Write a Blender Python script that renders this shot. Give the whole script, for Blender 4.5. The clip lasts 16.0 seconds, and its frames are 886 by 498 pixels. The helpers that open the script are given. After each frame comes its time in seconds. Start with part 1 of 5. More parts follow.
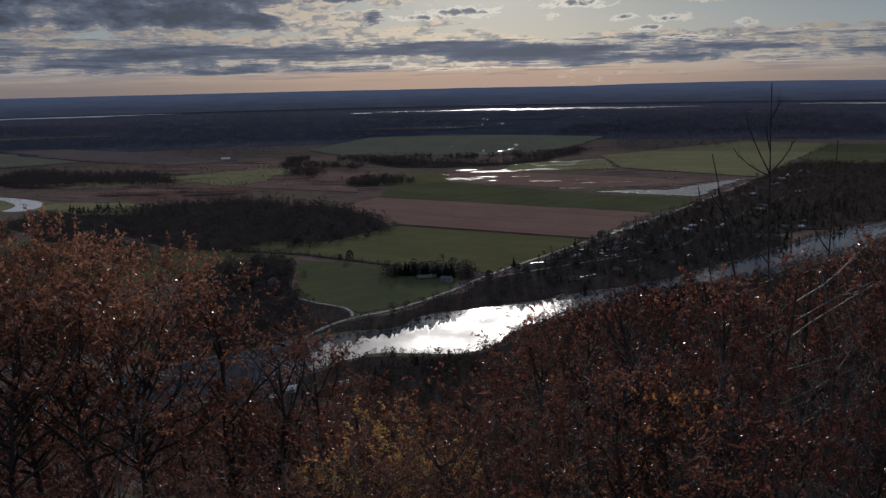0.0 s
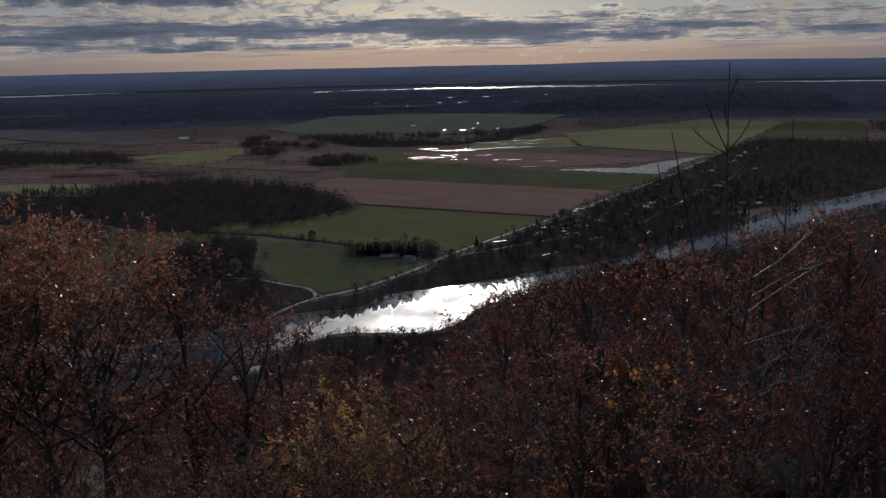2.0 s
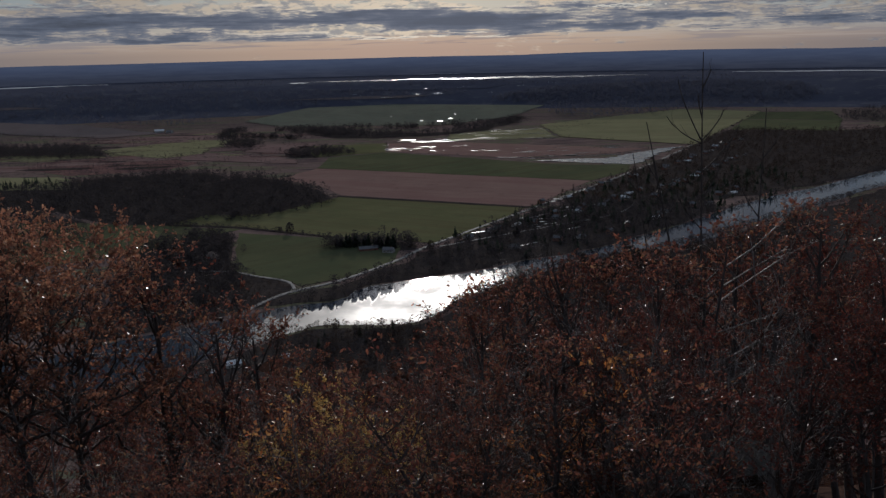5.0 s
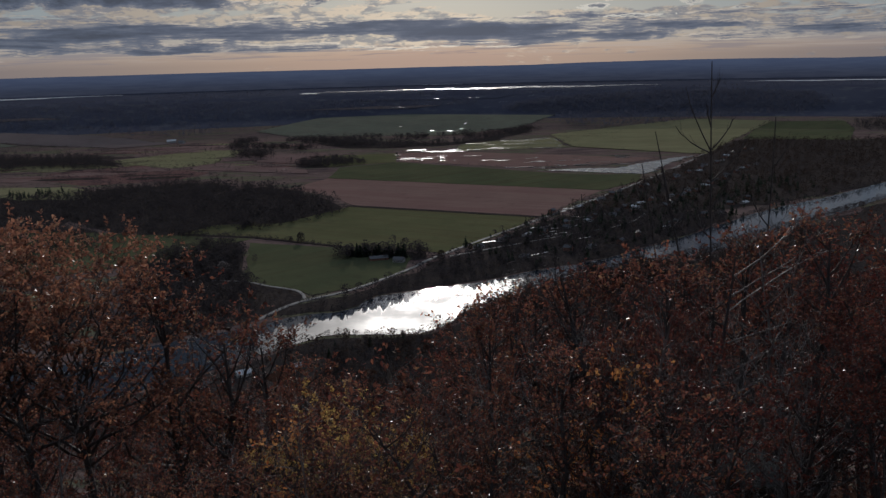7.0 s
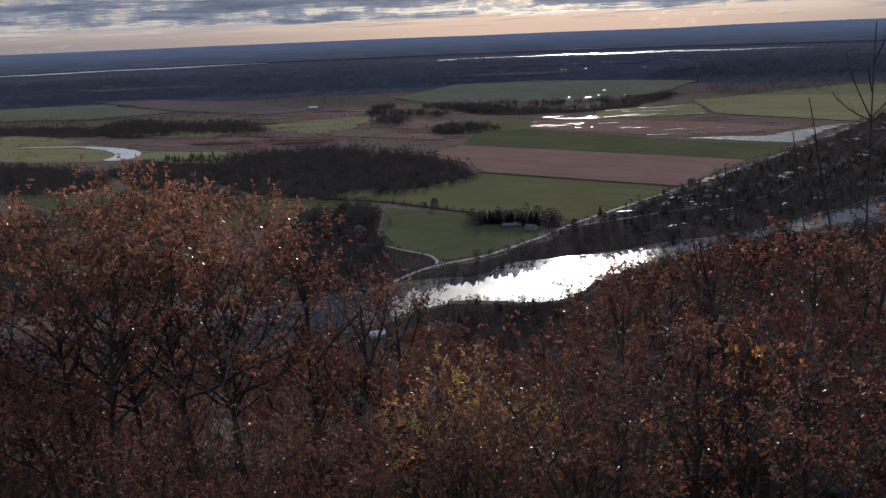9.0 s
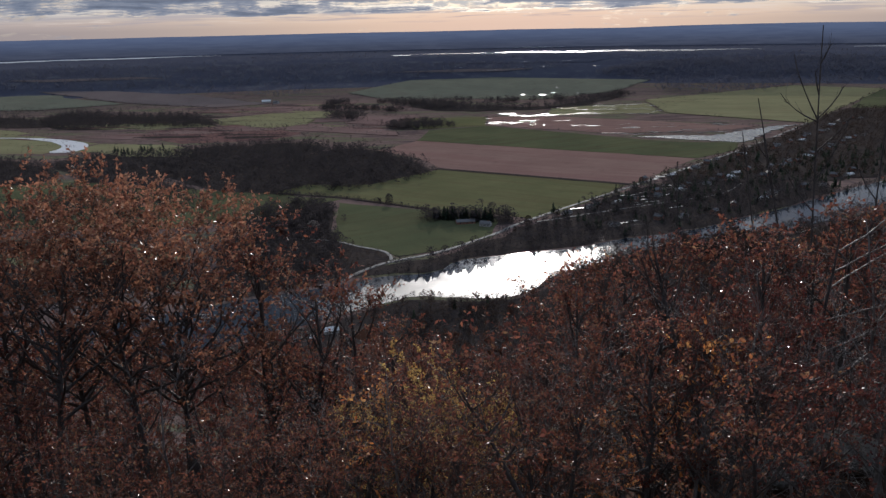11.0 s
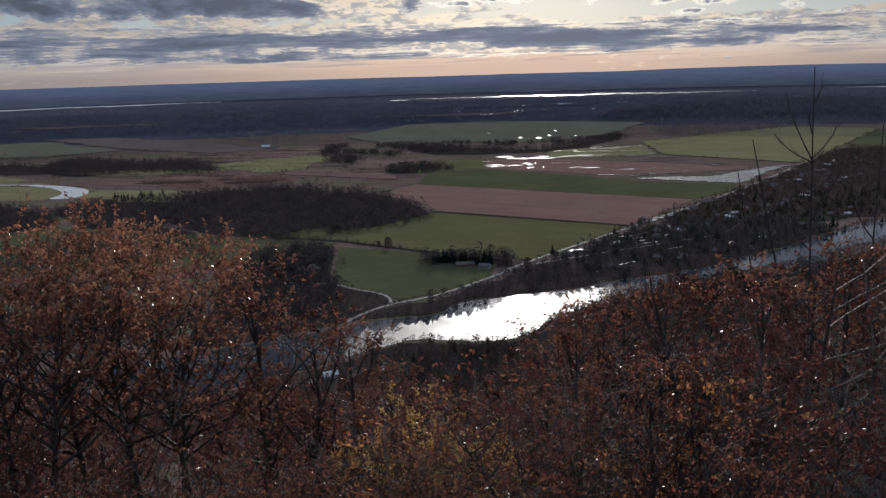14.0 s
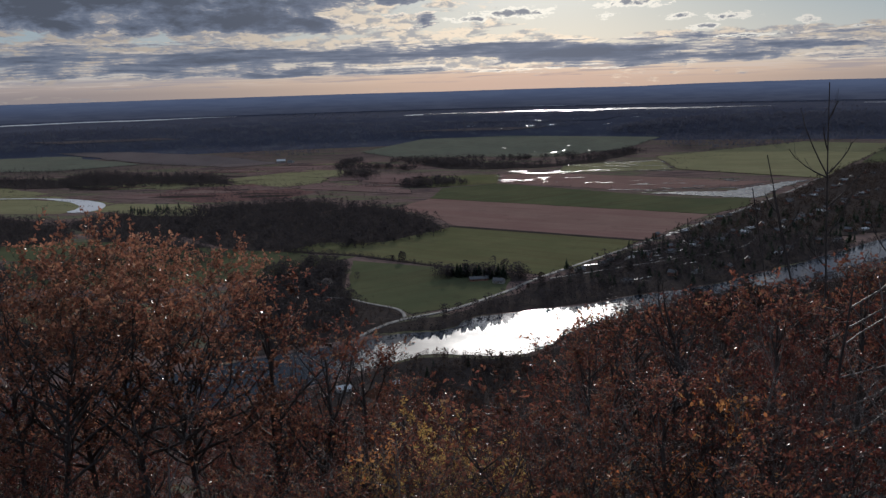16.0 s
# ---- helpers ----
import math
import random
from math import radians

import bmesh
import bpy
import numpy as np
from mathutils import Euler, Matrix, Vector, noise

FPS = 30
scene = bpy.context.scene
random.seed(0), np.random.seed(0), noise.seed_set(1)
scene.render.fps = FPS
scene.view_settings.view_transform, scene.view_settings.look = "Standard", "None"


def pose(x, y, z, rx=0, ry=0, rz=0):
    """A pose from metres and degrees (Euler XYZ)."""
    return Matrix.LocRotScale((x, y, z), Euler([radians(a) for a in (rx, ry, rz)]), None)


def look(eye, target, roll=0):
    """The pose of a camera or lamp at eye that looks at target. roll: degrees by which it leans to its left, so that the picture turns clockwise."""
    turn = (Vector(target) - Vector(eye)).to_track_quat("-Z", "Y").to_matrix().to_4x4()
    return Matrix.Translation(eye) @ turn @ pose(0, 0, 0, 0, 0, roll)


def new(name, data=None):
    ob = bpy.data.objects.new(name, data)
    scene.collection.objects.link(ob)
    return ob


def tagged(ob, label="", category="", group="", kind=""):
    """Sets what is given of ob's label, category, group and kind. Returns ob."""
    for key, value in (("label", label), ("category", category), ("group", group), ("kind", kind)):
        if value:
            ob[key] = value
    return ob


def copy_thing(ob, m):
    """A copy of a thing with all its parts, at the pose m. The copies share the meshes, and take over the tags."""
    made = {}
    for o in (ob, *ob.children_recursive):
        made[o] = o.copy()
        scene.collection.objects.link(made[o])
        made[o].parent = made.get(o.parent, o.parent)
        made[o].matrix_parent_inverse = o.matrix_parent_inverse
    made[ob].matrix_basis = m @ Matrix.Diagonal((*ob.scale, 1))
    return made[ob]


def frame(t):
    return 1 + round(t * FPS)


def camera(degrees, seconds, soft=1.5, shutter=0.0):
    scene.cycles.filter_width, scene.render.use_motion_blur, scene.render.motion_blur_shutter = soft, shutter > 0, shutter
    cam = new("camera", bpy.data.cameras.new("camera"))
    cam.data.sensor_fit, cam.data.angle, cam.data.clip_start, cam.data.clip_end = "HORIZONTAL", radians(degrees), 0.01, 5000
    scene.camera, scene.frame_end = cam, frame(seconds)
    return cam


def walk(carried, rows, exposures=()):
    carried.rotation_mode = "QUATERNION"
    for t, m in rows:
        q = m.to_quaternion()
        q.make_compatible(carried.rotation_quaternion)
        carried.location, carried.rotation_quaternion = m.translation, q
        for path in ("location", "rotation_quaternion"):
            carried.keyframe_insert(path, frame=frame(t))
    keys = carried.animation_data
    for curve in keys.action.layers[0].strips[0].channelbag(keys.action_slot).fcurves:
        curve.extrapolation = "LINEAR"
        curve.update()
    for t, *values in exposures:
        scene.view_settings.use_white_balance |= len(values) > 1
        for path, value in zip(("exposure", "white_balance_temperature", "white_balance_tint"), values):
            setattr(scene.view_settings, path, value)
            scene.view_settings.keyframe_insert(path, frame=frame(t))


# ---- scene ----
cam = camera(55.8, 16.0, soft=1.4, shutter=0.3)
EYE = 250.0          # height of the lookout's edge over the valley floor
# seconds, steps to the right and up (m), yaw, pitch, roll (degrees)
ROWS = [
    (0.0, 0.00, 0.00, 0.000, -11.261, 1.231),
    (0.5, 0.00, 0.00, -0.669, -11.671, 1.223),
    (1.0, 0.00, 0.00, -1.387, -12.106, 1.504),
    (1.5, 0.00, 0.00, -2.023, -12.450, 1.378),
    (2.0, 0.00, 0.00, -2.570, -12.738, 1.205),
    (2.5, 0.00, 0.00, -2.826, -13.185, 0.929),
    (3.0, 0.01, 0.00, -3.560, -13.295, 0.911),
    (3.5, 0.02, 0.00, -4.215, -13.209, 1.152),
    (4.0, 0.03, 0.00, -4.011, -13.391, 1.147),
    (6.5, 0.11, 0.00, -4.165, -13.023, 1.599),
    (7.0, 0.12, 0.00, -3.327, -12.692, 1.461),
    (7.5, 0.12, 0.00, -0.511, -12.937, 1.475),
    (8.0, 0.11, 0.00, 4.816, -13.538, 1.552),
    (8.5, 0.10, 0.00, 6.319, -13.976, 2.048),
    (9.0, 0.10, 0.00, 6.049, -14.637, 2.318),
    (11.5, 0.05, 0.00, 2.506, -15.014, 1.047),
    (12.0, 0.06, 0.00, 2.607, -13.776, 1.296),
    (12.5, 0.07, 0.00, 2.244, -12.729, 1.473),
    (13.0, 0.08, 0.00, 2.225, -12.183, 1.493),
    (13.5, 0.08, 0.00, 2.462, -12.050, 1.569),
    (14.0, 0.09, 0.00, 2.695, -12.085, 1.686),
    (14.5, 0.09, 0.00, 2.995, -12.020, 1.568),
    (15.0, 0.10, 0.01, 3.264, -11.803, 1.583),
    (15.5, 0.11, 0.01, 3.517, -11.504, 1.863),
    (16.0, 0.12, 0.01, 3.638, -11.072, 1.691),
]
KELVIN, TINT = 5650, 10
EXPOSURES = [(t, stops, KELVIN, TINT) for t, stops in ((0.0, -0.1), (7.5, -0.12), (8.0, -0.08), (8.5, 0.42), (9.0, 0.66), (11.5, 0.74), (12.5, 0.68), (14.0, 0.56), (15.5, 0.50), (16.0, 0.42))]
walk(cam, [(t, pose(x, 0, EYE + z, 90 + pitch, 0, yaw) @ pose(0, 0, 0, 0, 0, -roll))
           for t, x, z, yaw, pitch, roll in ROWS], EXPOSURES)

# ---- light: a low sun straight ahead behind broken cloud ----
SUN_AZ, SUN_EL = radians(3.0), radians(17.0)
SUN_WAY = Vector((math.sin(SUN_AZ) * math.cos(SUN_EL), math.cos(SUN_AZ) * math.cos(SUN_EL), math.sin(SUN_EL)))
sun_data = bpy.data.lights.new("sun", "SUN")
sun_data.energy, sun_data.angle, sun_data.color = 2.4, radians(0.6), (1.0, 0.87, 0.72)
sun = new("sun", sun_data)
sun.matrix_world = look(tuple(SUN_WAY * 900 + Vector((0, 0, 250))), (0, 0, 250))


class Nodes:
    """Short hand for building a node tree."""

    def __init__(self, tree):
        self.tree = tree
        tree.nodes.clear()

    def add(self, kind, **inputs):
        node = self.tree.nodes.new(kind)
        for key, value in inputs.items():
            self.feed(node, key, value)
        return node

    def feed(self, node, key, value):
        socket = node.inputs[int(key[1:])] if key[0] == "_" and key[1:].isdigit() else node.inputs[key.replace("_", " ")]
        if isinstance(value, bpy.types.NodeSocket):
            self.tree.links.new(value, socket)
        else:
            socket.default_value = (*value, 1.0) if socket.type == "RGBA" and len(value) == 3 else value

    def math(self, op, a, b=0.0, c=0.0, clamp=False):
        node = self.tree.nodes.new("ShaderNodeMath")
        node.operation, node.use_clamp = op, clamp
        for i, value in enumerate((a, b, c)):
            self.feed(node, f"_{i}", value)
        return node.outputs[0]

    def span(self, value, low, high):
        node = self.tree.nodes.new("ShaderNodeMapRange")
        node.interpolation_type = "SMOOTHSTEP"
        for key, v in (("_0", value), ("_1", low), ("_2", high), ("_3", 0.0), ("_4", 1.0)):
            self.feed(node, key, v)
        return node.outputs[0]

    def mix(self, factor, a, b, how="MIX"):
        node = self.tree.nodes.new("ShaderNodeMix")
        node.data_type, node.blend_type = "RGBA", how
        for key, v in (("_0", factor), ("_6", a), ("_7", b)):
            self.feed(node, key, v if isinstance(v, (float, int, bpy.types.NodeSocket)) else (*v, 1.0))
        return node.outputs[2]

    def noise(self, vector, scale, detail=4.0, rough=0.55, out="Fac"):
        node = self.add("ShaderNodeTexNoise", Scale=scale, Detail=detail, Roughness=rough)
        if vector is not None:
            self.feed(node, "Vector", vector)
        return node.outputs[out]

    def ramp(self, value, *stops):
        node = self.tree.nodes.new("ShaderNodeValToRGB")
        band = node.color_ramp
        while len(band.elements) < len(stops):
            band.elements.new(0.5)
        for element, (at, colour) in zip(band.elements, stops):
            element.position, element.color = at, (*colour, 1.0)
        self.feed(node, "Fac", value)
        return node.outputs[0]


def build_sky():
    world = bpy.data.worlds.new("sky")
    scene.world = world
    world.use_nodes = True
    n = Nodes(world.node_tree)
    way = n.add("ShaderNodeTexCoord").outputs["Generated"]
    axes = n.add("ShaderNodeSeparateXYZ", Vector=way).outputs
    az = n.math("ARCTAN2", axes[0], axes[1])
    el = n.math("ARCSINE", axes[2])
    sky = n.add("ShaderNodeTexSky")
    sky.sky_type, sky.sun_disc, sky.sun_elevation, sky.sun_rotation = "NISHITA", False, SUN_EL, SUN_AZ
    sky.air_density, sky.dust_density, sky.altitude = 1.0, 2.0, 300
    clear = n.mix(1.0, sky.outputs[0], (0.05, 0.05, 0.05), "MULTIPLY")
    # thin haze: peach on the horizon, cream over it, grey-blue above
    haze = n.ramp(n.math("MULTIPLY", el, 4.0), (0.0, (0.185, 0.158, 0.162)), (0.035, (0.258, 0.212, 0.199)), (0.075, (0.29, 0.280, 0.274)),
                  (0.2, (0.225, 0.263, 0.278)), (0.34, (0.175, 0.226, 0.252)), (0.55, (0.18, 0.225, 0.27)), (1.0, (0.14, 0.19, 0.27)))
    haze = n.mix(n.span(el, radians(18), radians(50)), haze, (0.34, 0.41, 0.52))
    clear = n.mix(0.85, clear, haze)
    towards = n.tree.nodes.new("ShaderNodeVectorMath")
    towards.operation = "DOT_PRODUCT"
    n.feed(towards, "_0", way)
    n.feed(towards, "_1", tuple(SUN_WAY))
    glow = n.math("POWER", n.math("MAXIMUM", towards.outputs["Value"], 0.0), 130.0)
    clear = n.mix(n.math("MULTIPLY", glow, 0.9), clear, (1.0, 0.97, 0.92), "ADD")
    # clouds: a thin cream deck lit from behind, and under it grey-blue rolls with bright torn edges
    deg = math.pi / 180

    def bump(value, centre, width):
        off = n.math("DIVIDE", n.math("SUBTRACT", value, centre * deg), width * deg)
        return n.math("POWER", 2.718, n.math("MULTIPLY", n.math("MULTIPLY", off, off), -1.0))

    def step(value, low, high):
        return n.span(value, low * deg, high * deg)

    def times(*values):
        out = values[0]
        for more in values[1:]:
            out = n.math("MULTIPLY", out, more)
        return out

    def total(*values):
        out = values[0]
        for more in values[1:]:
            out = n.math("ADD", out, more)
        return out

    def deck(height, across, upward, seed, rough, detail=7.0):
        spot = n.add("ShaderNodeCombineXYZ", X=n.math("MULTIPLY", az, across), Y=n.math("MULTIPLY", height, upward), Z=seed).outputs[0]
        return n.add("ShaderNodeTexNoise", Vector=spot, Scale=1.0, Detail=detail, Roughness=rough, Distortion=0.35).outputs["Fac"]

    toward_sun = bump(az, 3.0, 17.0)
    # the orange band over the skyline, with thin streaks
    clear = n.mix(times(bump(az, 3.0, 13.0), step(el, 1.6, 0.3), 0.75), clear, (0.50, 0.325, 0.235))
    streaks = deck(el, 9.0, 240.0, 2.2, 0.55, 4.0)
    clear = n.mix(times(n.span(streaks, 0.50, 0.62), step(el, 0.0, 0.5), step(el, 2.0, 1.1), 0.55), clear, (0.235, 0.205, 0.205))
    clear = n.mix(times(n.span(streaks, 0.46, 0.38), step(el, 0.1, 0.6), step(el, 2.0, 1.1), 0.4), clear, (0.50, 0.40, 0.32))
    # the cream deck
    thin = total(times(n.math("SUBTRACT", deck(el, 15.0, 64.0, 5.2, 0.64), 0.5), 1.3), 0.5, times(bump(el, 3.15, 1.25), step(az, 4.0, -5.0), 0.10), times(bump(el, 2.55, 0.55), 0.07),
                 times(bump(el, 1.95, 0.5), step(az, 9.0, 16.0), 0.10), times(step(el, 3.8, 4.6), step(az, -3.0, -9.0), 0.12), times(step(el, 1.2, 0.7), -0.14),
                 times(step(el, 2.8, 3.3), step(az, 1.0, 7.0), step(el, 9.0, 7.0), -0.22), times(step(el, 3.3, 3.8), step(az, -12.0, -6.0), -0.05))
    knots = deck(el, 60.0, 150.0, 8.4, 0.6)
    lit = n.mix(toward_sun, (0.31, 0.25, 0.192), (0.80, 0.62, 0.42))
    cream = n.mix(n.span(knots, 0.44, 0.60), lit, n.mix(toward_sun, (0.20, 0.185, 0.185), (0.36, 0.325, 0.285)))
    colour = n.mix(n.math("MULTIPLY", n.span(thin, 0.47, 0.60), 0.92), clear, cream)
    # the dark rolls
    bias = total(times(bump(el, 1.80, 0.85), n.math("ADD", n.math("MULTIPLY", step(az, 14.0, 9.0), 0.055), 0.055)), times(bump(el, 1.95, 0.42), bump(az, 5.6, 4.6), 0.15),
                 times(step(el, 3.45, 4.3), step(az, -6.5, -11.5), 0.165), times(step(el, 1.0, 0.5), -0.2), times(step(el, 2.6, 3.3), step(az, -8.0, 2.0), step(el, 8.0, 6.0), -0.24),
                 times(bump(el, 3.2, 0.5), -0.05), times(bump(el, 2.0, 1.1), step(az, -8.0, -20.0), 0.035), times(step(el, 7.5, 10.0), 0.08))

    def rolls(height):
        low = total(times(deck(height, 8.5, 105.0, 4.6, 0.6), 0.75), times(deck(height, 46.0, 210.0, 1.7, 0.62), 0.25))
        heap = total(times(deck(height, 9.0, 34.0, 7.1, 0.62), 0.7), times(deck(height, 44.0, 105.0, 3.3, 0.62), 0.3))
        heap = total(times(n.math("SUBTRACT", heap, 0.5), 1.5), 0.5)
        return n.math("ADD", n.mix(step(height, 3.0, 3.7), low, heap), bias)

    body = rolls(el)
    above = rolls(n.math("ADD", el, 0.16 * deg))
    crest = n.span(n.math("SUBTRACT", body, above), 0.015, 0.07)
    grey = n.ramp(body, (0.53, (0.215, 0.205, 0.205)), (0.57, (0.150, 0.154, 0.172)), (0.63, (0.108, 0.117, 0.142)), (0.75, (0.066, 0.070, 0.082)))
    grey = n.mix(times(toward_sun, 0.55), grey, n.ramp(body, (0.53, (0.40, 0.36, 0.32)), (0.58, (0.225, 0.215, 0.225)), (0.66, (0.165, 0.165, 0.185))))
    edge = n.mix(toward_sun, (0.44, 0.355, 0.27), (0.95, 0.77, 0.55))
    grey = n.mix(times(crest, n.span(body, 0.64, 0.54), 0.9), grey, edge)
    colour = n.mix(n.span(body, 0.505, 0.555), colour, grey)
    # single small heaps on the clear side
    puff = None
    for a, e, w, h in ((1.6, 4.5, 2.6, 0.45), (7.5, 4.15, 0.7, 0.28), (12.2, 3.95, 1.2, 0.24), (15.0, 3.75, 1.7, 0.26), (13.7, 3.2, 1.1, 0.22), (19.6, 3.3, 0.9, 0.28), (22.8, 2.8, 0.8, 0.07), (16.0, 2.55, 2.4, 0.12),
                       (-1.5, 4.2, 2.0, 0.2), (9.0, 4.9, 2.6, 0.35), (17.5, 5.0, 2.4, 0.35)):
        one = times(bump(az, a, w), bump(el, e, h))
        puff = one if puff is None else n.math("MAXIMUM", puff, one)
    heap = n.math("ADD", puff, times(n.math("SUBTRACT", deck(el, 62.0, 130.0, 6.1, 0.66), 0.5), 2.6))
    colour = n.mix(times(n.span(heap, 0.42, 0.62), n.span(puff, 0.08, 0.25)), colour, n.mix(n.span(heap, 0.72, 1.05), n.mix(toward_sun, (0.45, 0.40, 0.33), (0.80, 0.70, 0.54)), (0.225, 0.215, 0.21)))
    colour = n.mix(step(el, 20.0, 45.0), colour, n.mix(n.span(body, 0.5, 0.56), clear, (0.30, 0.34, 0.40)))
    back = n.add("ShaderNodeBackground", Color=colour, Strength=1.0)
    n.add("ShaderNodeOutputWorld", Surface=back.outputs[0])


build_sky()


# ---- materials ----
def material(name):
    m = bpy.data.materials.new(name)
    m.use_nodes = True
    return m, Nodes(m.node_tree)


def finish(n, colour, rough, bump=None, strength=0.3, dist=0.1, spec=0.3):
    bsdf = n.add("ShaderNodeBsdfPrincipled", Base_Color=colour, Roughness=rough, Specular_IOR_Level=spec)
    if bump is not None:
        b = n.add("ShaderNodeBump", Strength=strength, Distance=dist, Height=bump)
        n.feed(bsdf, "Normal", b.outputs[0])
    n.add("ShaderNodeOutputMaterial", Surface=bsdf.outputs[0])
    return bsdf


def place(n):
    return n.add("ShaderNodeNewGeometry").outputs["Position"]


def patchy(name, a, b, c, size, fine, rough=1.0, spec=0.0, grain=1.0):
    """A land surface of three tones: broad patches of a and b, and fine flecks of c."""
    m, n = material(name)
    p = place(n)
    broad = n.span(n.noise(p, 1.0 / size, 5.0, 0.6), 0.4, 0.6)
    colour = n.mix(broad, a, b)
    fleck = n.noise(p, 1.0 / fine, 4.0, 0.65)
    colour = n.mix(n.span(fleck, 0.5, 0.68), colour, c)
    finish(n, colour, rough, fleck, 0.5, fine * grain * 0.3, spec)
    return m


def rows_field(name, a, b, turn, pitch, wet=0.0):
    """Crop land with faint drill rows, damp patches and worn places."""
    m, n = material(name)
    p = place(n)
    turned = n.add("ShaderNodeMapping", Vector=p)
    turned.inputs["Rotation"].default_value = (0, 0, radians(turn))
    wave = n.add("ShaderNodeTexWave", Vector=turned.outputs[0], Scale=1.0 / pitch, Distortion=1.2, Detail=2.0)
    broad = n.noise(p, 0.008, 6.0, 0.62)
    colour = n.mix(n.span(broad, 0.36, 0.66), a, b)
    shade = n.mix(n.math("MULTIPLY", wave.outputs["Fac"], 0.2), colour, tuple(c * 0.5 for c in a))
    streak = n.add("ShaderNodeMapping", Vector=turned.outputs[0])
    streak.inputs["Scale"].default_value = (0.005, 0.06, 1.0)
    shade = n.mix(n.math("MULTIPLY", n.span(n.noise(streak.outputs[0], 1.0, 5.0, 0.65), 0.42, 0.66), 0.45), shade, (a[0] * 0.75 + 0.012, a[1] * 0.62, a[2] * 0.7))
    damp = n.noise(p, 0.028, 7.0, 0.68)
    shade = n.mix(n.math("MULTIPLY", n.span(damp, 0.55, 0.72), 0.55), shade, (a[0] * 0.5 + 0.015, a[1] * 0.45 + 0.008, a[2] * 0.5 + 0.008))
    shade = n.mix(n.math("MULTIPLY", n.noise(p, 0.16, 5.0, 0.7), 0.3), shade, (b[0] * 1.25, b[1] * 1.15, b[2] * 1.1))
    finish(n, shade, 1.0, n.noise(p, 0.5, 3.0), 0.3, 0.4, 0.0)
    return m


def leaf_material(name, *tones):
    m, n = material(name)
    isle = n.add("ShaderNodeNewGeometry").outputs["Random Per Island"]
    stops = [(i / max(1, len(tones) - 1), tone) for i, tone in enumerate(tones)]
    colour = n.ramp(isle, *stops)
    own = n.add("ShaderNodeObjectInfo").outputs["Random"]
    colour = n.mix(n.math("MULTIPLY", own, 0.45), colour, (0.070, 0.028, 0.018))
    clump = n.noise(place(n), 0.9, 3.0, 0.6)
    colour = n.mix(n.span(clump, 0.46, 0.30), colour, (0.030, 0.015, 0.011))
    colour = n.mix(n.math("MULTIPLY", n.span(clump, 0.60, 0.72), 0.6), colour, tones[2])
    # some leaves are waxy and glint, most are dry and dull
    waxy = n.span(n.math("FRACT", n.math("MULTIPLY", isle, 37.0)), 0.62, 0.84)
    gloss = n.add("ShaderNodeBsdfPrincipled", Base_Color=colour, Roughness=n.math("SUBTRACT", 0.62, n.math("MULTIPLY", waxy, 0.34)),
                  Specular_IOR_Level=n.math("ADD", 0.04, n.math("MULTIPLY", waxy, 0.5)))
    thin = n.add("ShaderNodeBsdfTranslucent", Color=colour)
    both = n.add("ShaderNodeMixShader", _0=0.58, _1=gloss.outputs[0], _2=thin.outputs[0])
    n.add("ShaderNodeOutputMaterial", Surface=both.outputs[0])
    return m


def bark_material(name, a, b, rough=0.75, spec=0.35):
    m, n = material(name)
    p = place(n)
    stretched = n.add("ShaderNodeMapping", Vector=p)
    stretched.inputs["Scale"].default_value = (9, 9, 1.6)
    grain = n.noise(stretched.outputs[0], 2.2, 6.0, 0.65)
    colour = n.mix(n.span(grain, 0.35, 0.65), a, b)
    finish(n, colour, rough, grain, 0.7, 0.03, spec)
    return m


